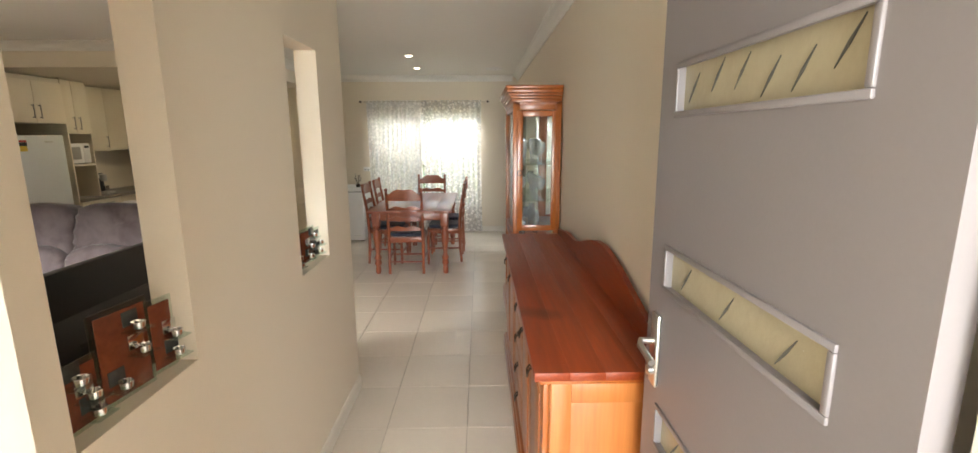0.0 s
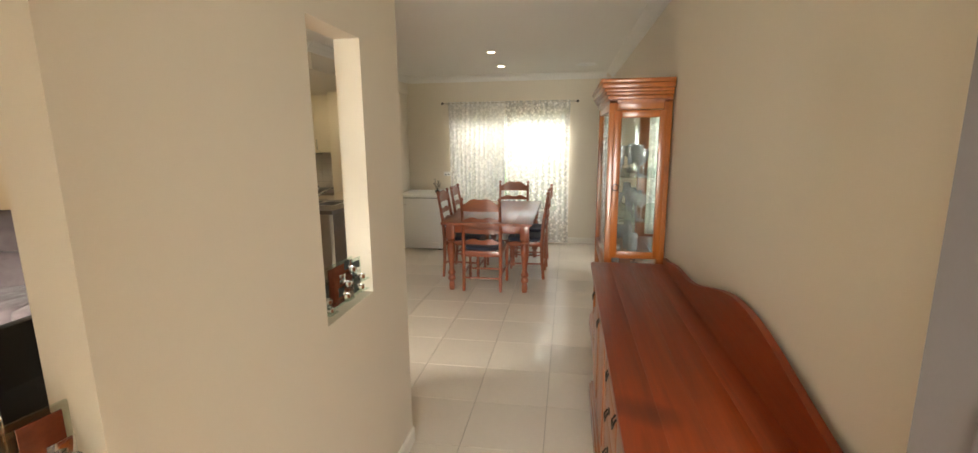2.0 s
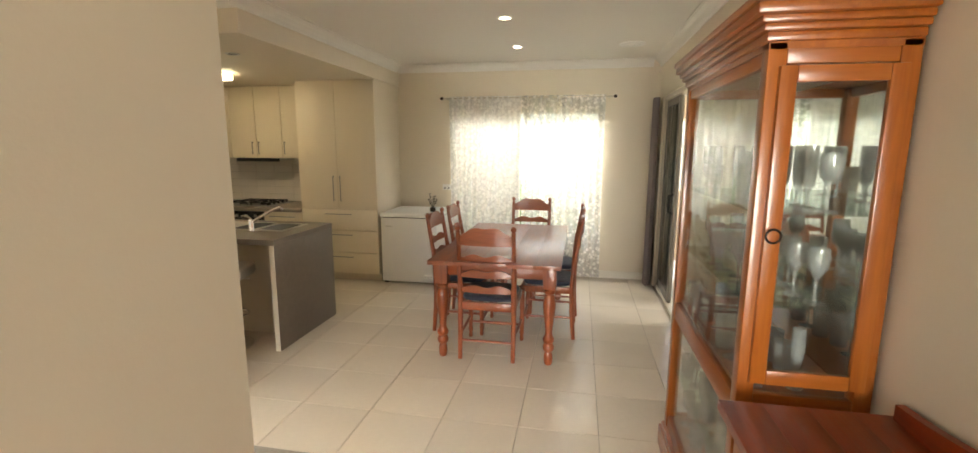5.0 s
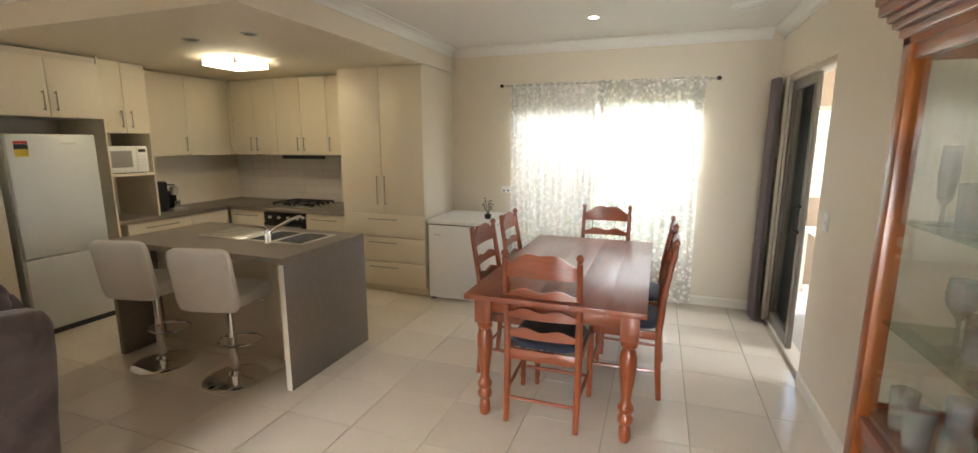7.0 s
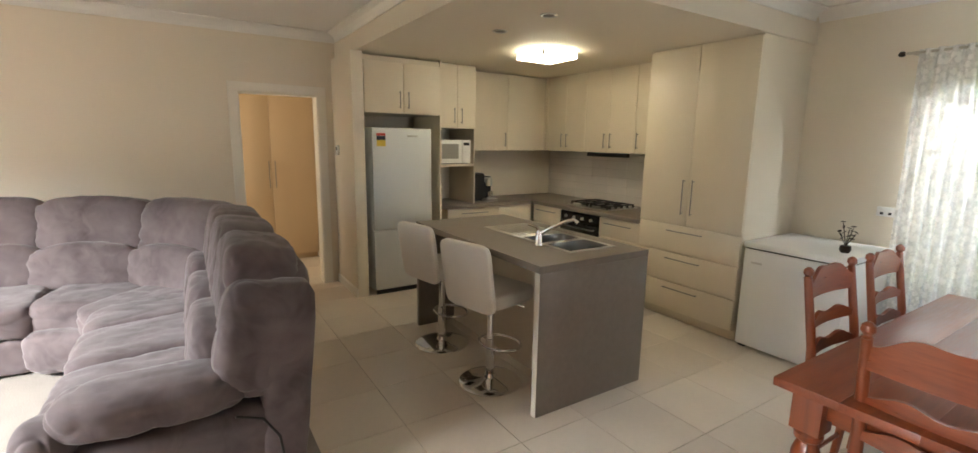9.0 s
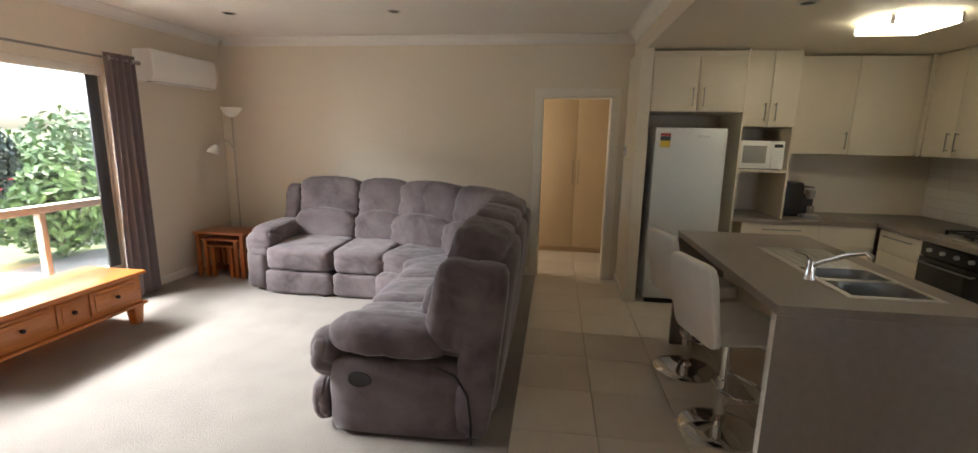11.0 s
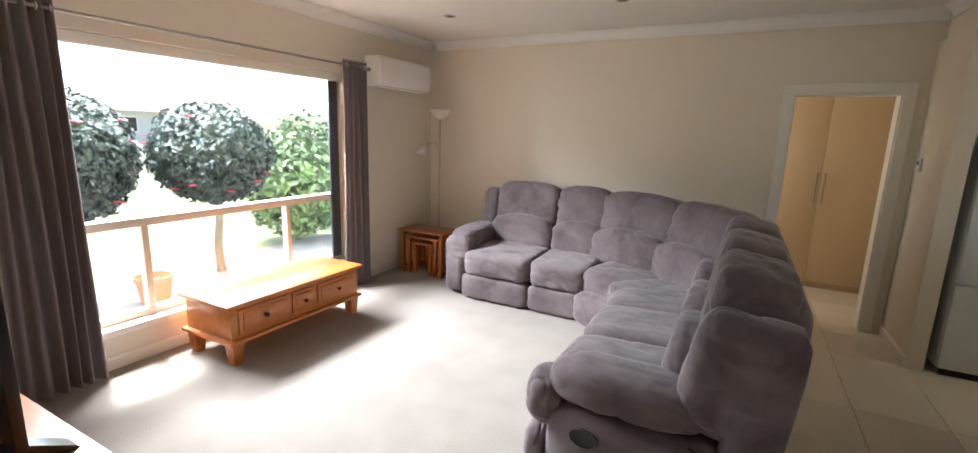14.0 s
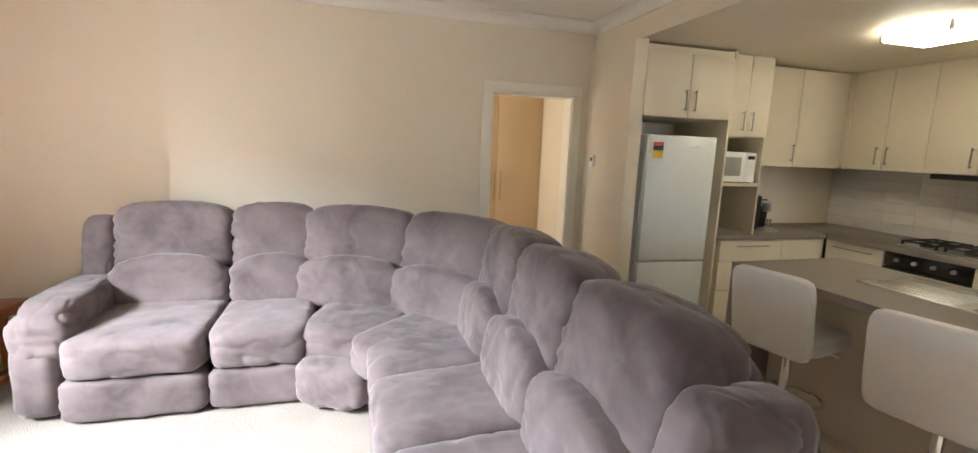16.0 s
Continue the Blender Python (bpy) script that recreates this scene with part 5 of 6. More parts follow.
# pantry with two tall doors over drawers
unit("pantry_cabinet", (-2.93, PF, 0), 0, 0.98, 0.75, 0.0, 2.367, [(-0.49, 0.0, 0.87, 2.355, "door", "r"), (0.0, 0.49, 0.87, 2.355, "door", "l"), (-0.49, 0.49, 0.62, 0.865, "drawer", "h"), (-0.49, 0.49, 0.35, 0.615, "drawer", "h"), (-0.49, 0.49, 0.09, 0.345, "drawer", "h")], "tall cream pantry with two doors above drawers", 0.085)
# base units along the north wall
unit("base_cabinet", (-3.68, PF, 0), 0, 0.52, 0.73, 0.0, 0.815, [(-0.26, 0.26, 0.62, 0.81, "drawer", "h"), (-0.26, 0.26, 0.36, 0.615, "drawer", "h"), (-0.26, 0.26, 0.09, 0.355, "drawer", "h")], "cream base cabinet with three drawers", 0.085)
unit("base_cabinet", (-4.80, PF, 0), 0, 0.50, 0.73, 0.0, 0.815, [(-0.25, 0.25, 0.62, 0.81, "drawer", "h"), (-0.25, 0.25, 0.09, 0.615, "door", "l")], "cream base cabinet beside the oven", 0.085)
# base units along the west wall
unit("base_cabinet", (-5.07, 6.90, 0), 90, 1.16, 0.60, 0.0, 0.815, [(-0.58, 0.10, 0.62, 0.81, "drawer", "h"), (0.10, 0.58, 0.62, 0.81, "drawer", ""), (-0.58, 0.10, 0.36, 0.615, "drawer", "h"), (-0.58, 0.10, 0.09, 0.355, "drawer", "h"), (0.10, 0.58, 0.09, 0.615, "door", "l")], "cream base cabinet under the appliance nook", 0.085)
bench = box(-5.67, 7.475, 0.82, -3.425, 8.25, 0.86, 0.004)
single("benchtop", bench, BENCH, "taupe laminate benchtop along the tiled wall", "benchtop")
single("benchtop", box(-5.67, 6.215, 0.82, -5.045, 7.474, 0.86, 0.004), BENCH, "taupe laminate benchtop beside the fridge", "benchtop")


def oven():
    o = thing("oven", (-4.245, PF, 0.0), "black built-under oven with steel trim", "oven")
    part("body", box(-0.295, 0.03, 0.10, 0.295, 0.60, 0.81), BLACK, o, smooth=0)
    part("control_panel", box(-0.295, 0.0, 0.70, 0.295, 0.03, 0.81, 0.003), OVEN, o)
    d = part("door", box(-0.295, -0.008, 0.20, 0.295, 0.03, 0.695, 0.004), OVEN, o, "black glass door")
    bar_handle((-0.25, -0.008, 0.655), (0.25, -0.008, 0.655), d, (0, -0.035, 0), 0.008)
    for i in range(4):
        part("knob", lathe([(0.017, 0), (0.015, 0.022), (0.0, 0.024)], 16, m=Matrix.Translation((-0.2 + 0.13 * i, 0, 0.755)) @ Matrix.Rotation(math.pi / 2, 4, "X")), STEEL, o)
    part("drawer", box(-0.295, 0.0, 0.09, 0.295, 0.03, 0.195, 0.003), CREAM, o)


oven()


def gas_hob():
    h = thing("gas_hob", (-4.245, 7.84, 0.86), "black four-burner gas hob on the benchtop", "hob")
    part("plate", box(-0.30, -0.25, 0.0, 0.30, 0.25, 0.012, 0.005), STEEL, h)
    for x in (-0.15, 0.15):
        tv = part("trivet", box(x - 0.13, -0.006, 0.035, x + 0.13, 0.006, 0.048, 0.002), IRON, h)
        for y in (-0.2, 0.2):
            part("grate_bar", box(x - 0.13, y - 0.006, 0.035, x + 0.13, y + 0.006, 0.048, 0.002), IRON, tv)
        for dx in (-0.12, 0.0, 0.12):
            part("grate_bar", box(x + dx - 0.006, -0.21, 0.036, x + dx + 0.006, 0.21, 0.050, 0.002), IRON, tv)
        for dx in (-0.12, 0.12):
            for y in (-0.2, 0.2):
                part("grate_foot", box(x + dx - 0.008, y - 0.008, 0.011, x + dx + 0.008, y + 0.008, 0.036), IRON, tv)
        for y in (-0.11, 0.11):
            part("burner", lathe([(0.045, 0.012), (0.045, 0.022), (0.032, 0.024), (0.030, 0.034), (0.0, 0.035)], 18, m=Matrix.Translation((x, y, 0))), IRON, h)
    for i in range(4):
        part("knob", lathe([(0.016, 0.012), (0.014, 0.035), (0, 0.037)], 14, m=Matrix.Translation((0.26, -0.15 + 0.09 * i, 0))), BLACK, h)


gas_hob()
# upper cupboards
UY = 7.88
for x0, x1, fr in ((-5.30, -4.62, [(-0.34, 0.0, "r"), (0.0, 0.34, "l")]), (-4.62, -3.88, [(-0.37, 0.0, "r"), (0.0, 0.37, "l")]), (-3.88, -3.42, [(-0.23, 0.23, "l")])):
    unit("wall_cabinet", ((x0 + x1) / 2, UY, 0), 0, x1 - x0, 0.37, 1.46, 2.367, [(a, b, 1.46, 2.355, "door", hd) for a, b, hd in fr], "cream wall cupboard with plain doors")
unit("wall_cabinet", (-5.32, 7.27, 0), 90, 1.20, 0.35, 1.46, 2.355, [(-0.60, 0.0, 1.46, 2.355, "door", "r"), (0.0, 0.56, 1.46, 2.355, "door", "")], "cream wall cupboard beside the microwave tower")
unit("microwave_tower", (-5.08, 6.44, 0), 90, 0.46, 0.59, 1.70, 2.367, [(-0.23, 0.0, 1.70, 2.355, "door", "r"), (0.0, 0.23, 1.70, 2.355, "door", "l")], "cream cupboard tower above the microwave shelf")
unit("fridge_cabinet", (-4.985, 5.785, 0), 90, 0.80, 0.685, 1.82, 2.35, [(-0.40, 0.0, 1.82, 2.30, "door", "r"), (0.0, 0.40, 1.82, 2.30, "door", "l")], "cream cupboard above the fridge recess")
pn = box(-5.67, 6.19, 0.0, -5.0, 6.208, 2.367, 0.001)
single("tall_cabinet_end", pn, CREAM, "tall cream panel beside the fridge", "cabinet", smooth=0)
sh = box(-5.67, 6.211, 1.285, -5.085, 6.67, 1.31, 0.002)
box(-5.67, 6.655, 0.861, -5.085, 6.672, 1.284, 0.001, sh)
box(-5.67, 6.655, 1.311, -5.085, 6.672, 1.699, 0.001, sh)
single("microwave_shelf", sh, CREAM_IN, "cream open shelf holding the microwave", "shelf", smooth=0)
single("cabinet_filler", box(-5.345, 7.866, 1.461, -5.296, 7.90, 2.366, 0.001), CREAM, "narrow cream filler between corner cupboards", "cabinet", smooth=0)
rh = thing("range_hood", (-4.245, UY, 1.46), "slim dark slide-out range hood under the cupboards", "range hood")
part("fascia", box(-0.30, -0.02, -0.045, 0.30, 0.02, -0.002, 0.003), BLACK, rh)
part("underside", box(-0.30, 0.02, -0.03, 0.30, 0.34, -0.002), STEEL, rh, smooth=0)


def fridge():
    f = thing("fridge", (-4.965, 5.76, 0.0), "silver-white upright fridge with freezer drawer below", "fridge")
    w = 0.315
    part("body", box(-0.66, -w, 0.04, -0.055, w, 1.68, 0.01), FRIDGE, f)
    for z0, z1 in ((0.05, 0.665), (0.675, 1.68)):
        d = part("door", box(-0.05, -w, z0, 0.0, w, z1, 0.012), FRIDGE, f)
        part("grip", box(-0.04, w - 0.004, z0 + (0.42 if z0 < 0.1 else 0.04), -0.012, w + 0.004, z0 + (0.60 if z0 < 0.1 else 0.30), 0.003), STEEL, d)
    part("badge", box(0.0, 0.05, 1.595, 0.003, 0.16, 1.612, 0.001), STEEL, f, "grey maker's badge")
    st = part("energy_label", box(0.0, -0.27, 1.50, 0.0012, -0.18, 1.60), YELLOW, f, "yellow energy rating sticker")
    part("label_band", box(0.0013, -0.27, 1.56, 0.0022, -0.18, 1.60), BLACK, st)
    part("label_top", box(0.0013, -0.27, 1.602, 0.0022, -0.18, 1.625), REDLAB, st)
    part("plinth_grille", box(-0.04, -w + 0.02, 0.0, -0.02, w - 0.02, 0.045), BLACK, f)


fridge()


def microwave():
    m = thing("microwave", (-5.11, 6.43, 1.31), "white microwave oven on its shelf", "microwave")
    part("case", box(-0.38, -0.195, 0.008, -0.012, 0.195, 0.265, 0.006), PLASTIC, m)
    d = part("door", box(-0.012, -0.195, 0.012, 0.004, 0.085, 0.262, 0.004), PLASTIC, m)
    part("window", box(0.004, -0.165, 0.06, 0.006, 0.04, 0.22, 0.001), surface("grey_microwave_window", (0.33, 0.32, 0.29), 0.3), d)
    part("control_panel", box(-0.012, 0.088, 0.012, 0.003, 0.195, 0.262, 0.004), PLASTIC, m)
    part("display", box(0.003, 0.105, 0.205, 0.0045, 0.178, 0.235), BLACK, m)
    for i in range(3):
        for j in range(4):
            part("button", box(0.003, 0.107 + 0.026 * i, 0.07 + 0.03 * j, 0.005, 0.126 + 0.026 * i, 0.09 + 0.03 * j, 0.001), WHITE, m)
    part("foot", box(-0.36, -0.18, 0.0, -0.03, 0.18, 0.009), BLACK, m)


microwave()


def coffee_machine():
    c = thing("coffee_machine", (-5.33, 6.86, 0.86), "black coffee machine with chrome front on the benchtop", "coffee machine")
    part("body", box(-0.15, -0.13, 0.0, 0.06, 0.06, 0.33, 0.02), BLACK, c)
    part("tower", box(-0.12, 0.065, 0.0, 0.03, 0.17, 0.29, 0.012), BLACK, c)
    part("group_head", lathe([(0.035, 0), (0.04, 0.02), (0.04, 0.08), (0.03, 0.09)], 18, m=Matrix.Translation((0.07, 0.115, 0.18))), STEEL, c)
    part("drip_tray", box(0.03, 0.03, 0.0, 0.16, 0.19, 0.03, 0.006), STEEL, c)
    part("jug", lathe([(0.03, 0.03), (0.036, 0.05), (0.033, 0.10), (0.036, 0.115), (0.0, 0.112)], 18, m=Matrix.Translation((0.09, 0.115, 0))), CHROME, c)
    part("panel", box(0.03, 0.07, 0.22, 0.038, 0.165, 0.28, 0.003), STEEL, c)


coffee_machine()


def island():
    i = thing("kitchen_island", (-3.225, 5.93, 0.0), "kitchen island with taupe laminate waterfall ends", "kitchen island")
    hx, hy = 0.825, 0.44
    # worktop with an opening for the sink
    bm = bmesh.new()
    sx0, sx1, sy0, sy1 = 0.13, 0.64, -0.06, 0.30
    loops = []
    for z in (0.858, 0.90):
        for a, b, c, d in ((-hx, hx, -hy, hy), (sx0, sx1, sy0, sy1)):
            loops.append([bm.verts.new(p) for p in ((a, c, z), (b, c, z), (b, d, z), (a, d, z))])
    lo, li, uo, ui = loops
    for p, q in ((lo, li), (uo, ui), (lo, uo), (li, ui)):
        for k in range(4):
            bm.faces.new((p[k], p[(k + 1) % 4], q[(k + 1) % 4], q[k]))
    part("worktop", bm, BENCH, i, "taupe laminate worktop", smooth=0)
    for s in (-1, 1):
        part("end_panel", box(s * hx - (0.04 if s > 0 else 0), -hy + 0.001, 0.0, s * hx + (0.04 if s < 0 else 0), hy - 0.001, 0.857, 0.002), BENCH, i, "taupe laminate waterfall end")
    part("edge_strip", box(hx - 0.041, -hy - 0.002, 0.0, hx - 0.001, -hy + 0.0005, 0.857), TRIM, i, "pale edging", smooth=0)
    part("back_panel", box(-hx + 0.041, -0.10, 0.0, hx - 0.041, -0.08, 0.857), CREAM_IN, i, smooth=0)
    part("cupboards", box(-hx + 0.041, -0.079, 0.10, 0.12, hy - 0.03, 0.85), CREAM_IN, i, smooth=0)
    part("kickboard", box(-hx + 0.041, hy - 0.09, 0.0, hx - 0.041, hy - 0.075, 0.10), CREAM_IN, i, smooth=0)
    for k in range(4):
        a = -hx + 0.045 + k * 0.39
        d = part("door", box(a + 0.0015, hy - 0.03, 0.105, a + 0.3885, hy - 0.012, 0.85, 0.002), CREAM, i)
        bar_handle((a + 0.1, hy - 0.012, 0.80), (a + 0.29, hy - 0.012, 0.80), d, (0, 0.028, 0))
    s = thing("sink", (-3.225, 5.93, 0.9), "round double-bowl stainless steel sink in the island", "sink")
    rim = bmesh.new()
    box(sx0 - 0.02, sy0 - 0.02, 0.0, sx1 + 0.02, sy0 + 0.012, 0.004, 0, rim)
    box(sx0 - 0.02, sy1 - 0.012, 0.0, sx1 + 0.02, sy1 + 0.02, 0.004, 0, rim)
    box(sx0 - 0.02, sy0 + 0.012, 0.0, sx0 + 0.012, sy1 - 0.012, 0.004, 0, rim)
    box(sx1 - 0.012, sy0 + 0.012, 0.0, sx1 + 0.02, sy1 - 0.012, 0.004, 0, rim)
    box(0.355, sy0 + 0.012, 0.0, 0.395, sy1 - 0.012, 0.004, 0, rim)
    part("rim", rim, STEEL, s, smooth=0)
    for a, b in ((sx0 + 0.012, 0.355), (0.395, sx1 - 0.012)):
        w, e = (b - a) / 2, (sy1 - sy0) / 2 - 0.012
        bw = bmesh.new()
        rings = []
        for f, z in ((1.0, 0.003), (0.97, -0.02), (0.93, -0.12), (0.80, -0.15), (0.15, -0.155), (0.01, -0.156)):
            ring = []
            for k in range(32):
                t = 2 * math.pi * k / 32
                p = 5 if f > 0.99 else 3.2
                r = (abs(math.cos(t)) ** p + abs(math.sin(t)) ** p) ** (-1 / p)
                ring.append(bw.verts.new(((a + b) / 2 + w * f * r * math.cos(t), (sy0 + sy1) / 2 + e * f * r * math.sin(t), z)))
            rings.append(ring)
        for q, r in zip(rings, rings[1:]):
            for k in range(32):
                bw.faces.new((q[k], q[(k + 1) % 32], r[(k + 1) % 32], r[k]))
        bowl = part("bowl", bw, BOWL, s, "brushed steel bowl with shade in its colour", smooth=50)
        part("drain", lathe([(0.035, -0.154), (0.034, -0.150), (0.0, -0.151)], 18, m=Matrix.Translation(((a + b) / 2, (sy0 + sy1) / 2, 0))), CHROME, bowl)
    part("drainer", box(-0.34, sy0 - 0.02, 0.0, sx0 - 0.021, sy1 + 0.02, 0.004, 0.001), STEEL, s, "flat steel drainer")
    for k in range(6):
        part("drainer_rib", box(-0.30, sy0 + 0.03 + 0.05 * k, 0.0035, sx0 - 0.05, sy0 + 0.045 + 0.05 * k, 0.008, 0.002), STEEL, s)
    t = thing("tap", (-2.83, 5.815, 0.90), "chrome swivel mixer tap by the sink", "tap")
    part("base", lathe([(0.028, 0.0), (0.028, 0.01), (0.022, 0.02), (0.022, 0.085), (0.018, 0.10)], 18), CHROME, t)
    part("spout", tube([(0, 0, 0.07), (0.05, 0.03, 0.11), (0.14, 0.09, 0.17), (0.19, 0.125, 0.19), (0.21, 0.14, 0.17)], [0.014, 0.013, 0.012, 0.012, 0.013], 12), CHROME, t)
    part("lever", tube([(0, 0, 0.10), (-0.01, -0.02, 0.125), (-0.03, -0.07, 0.14)], [0.013, 0.008, 0.006], 10), CHROME, t)


island()


def bar_stool():
    s = thing("bar_stool", (0, 0, 0), "white leatherette bar stool on a chrome pedestal", "bar stool", "stools at the island")
    part("foot", lathe([(0.205, 0), (0.205, 0.006), (0.19, 0.014), (0.12, 0.026), (0.045, 0.04), (0.035, 0.06)], 40), CHROME, s, "round chrome foot")
    part("column", lathe([(0.030, 0.05), (0.030, 0.30), (0.024, 0.305), (0.024, 0.56)], 20), CHROME, s)
    ring = [(0.0, -0.028, 0.24)] + [(0.155 * math.sin(a), 0.09 - 0.115 * math.cos(a), 0.245) for a in [2 * math.pi * k / 22 for k in range(1, 22)]] + [(0.0, -0.028, 0.24)]
    part("footrest", tube(ring, 0.009, 10), CHROME, s)
    part("mechanism", box(-0.09, -0.09, 0.545, 0.09, 0.09, 0.575, 0.006), BLACK, s)
    part("lever", tube([(0.05, 0.05, 0.555), (0.13, 0.09, 0.545), (0.18, 0.12, 0.53)], 0.006, 8), CHROME, s)
    seat = part("seat", cushion(0.42, 0.40, 0.10, Matrix.Translation((0, 0.01, 0.62)), 7, 9, 0, 1, 0.002), LEATHER, s, smooth=80)
    # back: a slab that rises from the rear edge of the seat and leans out
    bk = cushion(0.41, 0.045, 0.43, pose(0, -0.215, 0.765, 9, 0, 0), 9, 9, 0, 2, 0.001)
    part("backrest", bk, LEATHER, s, smooth=80)
    part("seam", tube([(-0.19, -0.205, 0.70), (0, -0.207, 0.70), (0.19, -0.205, 0.70)], 0.002, 6), TRIM, seat)
    return s


stool = bar_stool()
stool.matrix_basis = pose(-2.90, 5.50, 0, 0, 0, 14)
copy_thing(stool, pose(-3.60, 5.50, 0, 0, 0, 12))


# ---- ceiling fittings ----
def oyster_light():
    l = thing("ceiling_light", (-3.97, 6.75, 2.37), "square lit opal ceiling light with chrome clips", "ceiling light")
    part("base", box(-0.18, -0.18, -0.015, 0.18, 0.18, 0.0, 0.003), WHITE, l)
    part("diffuser", box(-0.195, -0.195, -0.07, 0.195, 0.195, -0.016, 0.008), LAMP_ON, l, "glowing opal diffuser")
    for x, y in ((-1, -1), (-1, 1), (1, -1), (1, 1)):
        part("clip", box(x * 0.19 - 0.010, y * 0.19 - 0.010, -0.075, x * 0.19 + 0.010, y * 0.19 + 0.010, -0.004, 0.003), CHROME, l)


oyster_light()


def downlight(at, on):
    d = thing("downlight", at, "lit round recessed downlight" if on else "unlit round recessed downlight", "downlight", "downlights")
    part("ring", lathe([(0.045, 0.0), (0.058, 0.0), (0.058, -0.004), (0.050, -0.008), (0.040, -0.006), (0.040, 0.0)], 24), WHITE if on else STEEL, d)
    part("lamp", lathe([(0.0, -0.002), (0.040, -0.002), (0.040, -0.004), (0.0, -0.0045)], 20), DOWN_ON if on else BLACK, d)


for x, y, z, on in ((-0.74, 6.22, H, True), (-0.78, 7.32, H, True), (-4.58, 1.56, H, False), (-4.61, 3.10, H, False), (-3.55, 5.96, 2.37, False), (-2.99, 5.96, 2.37, False)):
    downlight((x, y, z), on)


def ceiling_vent(at):
    v = thing("ceiling_vent", at, "round white ceiling air vent", "ceiling vent")
    part("outer_ring", lathe([(0.09, 0.0), (0.125, 0.0), (0.12, -0.012), (0.09, -0.015)], 32), WHITE, v)
    part("cone", lathe([(0.04, -0.004), (0.08, -0.010), (0.078, -0.020), (0.036, -0.014)], 32), WHITE, v)
    part("core", lathe([(0.0, -0.004), (0.03, -0.008), (0.028, -0.02), (0.0, -0.022)], 24), WHITE, v)


ceiling_vent((0.35, 7.37, H))
ceiling_vent((-3.25, 0.85, H))
th = thing("thermostat", (-5.50, 5.269, 1.45), "small white wall thermostat beside the doorway", "thermostat")
part("case", box(-0.035, -0.022, -0.05, 0.035, 0.0, 0.05, 0.006), PLASTIC, th)
part("display", box(-0.022, -0.0235, 0.0, 0.022, -0.0215, 0.03), BLACK, th)
lp = thing("light_switch", (0.769, 6.55, 1.15), "white light switch on the wall", "light switch")
part("plate", box(-0.009, -0.036, -0.058, 0.0, 0.036, 0.058, 0.003), PLASTIC, lp)
part("rocker", box(-0.014, -0.007, -0.012, -0.008, 0.007, 0.012, 0.002), PLASTIC, lp)


# ---- passage cupboard ----
def linen_cupboard():
    c = thing("linen_cupboard", (-6.90, 4.30, 0.0), "tan built-in linen cupboard with double doors", "cupboard")
    part("body", box(-0.39, -1.29, 0.07, -0.02, 1.03, 2.495), CUPBOARD, c, smooth=0)
    part("kickboard", box(-0.38, -1.29, 0.0, -0.05, 1.03, 0.07), CUPBOARD, c, smooth=0)
    for a, b, s in ((-0.54, -0.02, 0), (-0.02, 0.50, 1), (0.50, 1.02, 0), (-1.06, -0.54, 1)):
        a, b = a + 0.02, b + 0.02
        d = part("door", box(-0.02, a + 0.0015, 0.075, 0.0, b - 0.0015, 2.40, 0.002), CUPBOARD, c)
        y = {True: b - 0.035, False: a + 0.035}[s == 1]
        bar_handle((0.0, y, 0.95), (0.0, y, 1.28), d, (0.03, 0, 0), 0.006)


linen_cupboard()


# ---- outdoors ----
ground = bmesh.new()
bmesh.ops.create_grid(ground, x_segments=4, y_segments=4, size=400, matrix=Matrix.Translation((0, 0, -0.14)))
structure("ground", ground, LAWN, "mown lawn")
structure("porch", box(-0.85, -2.5, -0.13, 3.2, 0.36, -0.012), PAVE, "pale concrete porch")
structure("patio", box(0.925, 4.5, -0.13, 6.0, 9.5, -0.02), PAVE, "pale concrete patio")
# unseen overhang, added to limit how far sun reaches across the carpet
structure("eave", box(-5.9, -0.05, 2.72, 1.0, 0.44, 2.84), TRIM, "unseen white overhang added to shorten the sun patch")
structure("ceiling_sunroom", box(0.925, 4.4, 2.45, 3.8, 9.6, 2.52), CEIL)
wall("wall_sunroom_east", "x", 3.6, 3.7, 4.5, 9.5, -0.02, 2.45, [(6.0, 9.2, 1.1, 2.05)], BRICKTAN)
wall("wall_sunroom_north", "y", 9.5, 9.6, 0.925, 3.7, -0.02, 2.45, [(1.12, 2.9, 1.0, 2.02)], BRICKTAN)
sr = structure("window_3", box(1.12, 9.52, 1.0, 2.9, 9.58, 1.05, 0.004), ALU, "aluminium sunroom window")
for a, b, c, d in ((1.12, 2.9, 1.97, 2.02), (1.12, 1.17, 1.05, 1.97), (2.85, 2.9, 1.05, 1.97), (1.98, 2.04, 1.05, 1.97)):
    part("window_frame", box(a, 9.52, c, b, 9.58, d, 0.004), ALU, sr)
wall("wall_sunroom_south", "y", 4.4, 4.5, 0.925, 3.7, -0.02, 2.45)
bl = thing("slat_blind", (3.57, 8.3, 2.06), "open white slat blind at the sunroom window", "blind")
part("headrail", box(-0.02, -0.8, 0.0, 0.02, 0.8, 0.04, 0.003), TRIM, bl)
for k in range(18):
    part("slat", box(-0.022, -0.79, -0.002, 0.022, 0.79, 0.001, m=pose(0, 0, -0.03 - 0.048 * k, 0, 25, 0)), TRIM, bl, smooth=0)
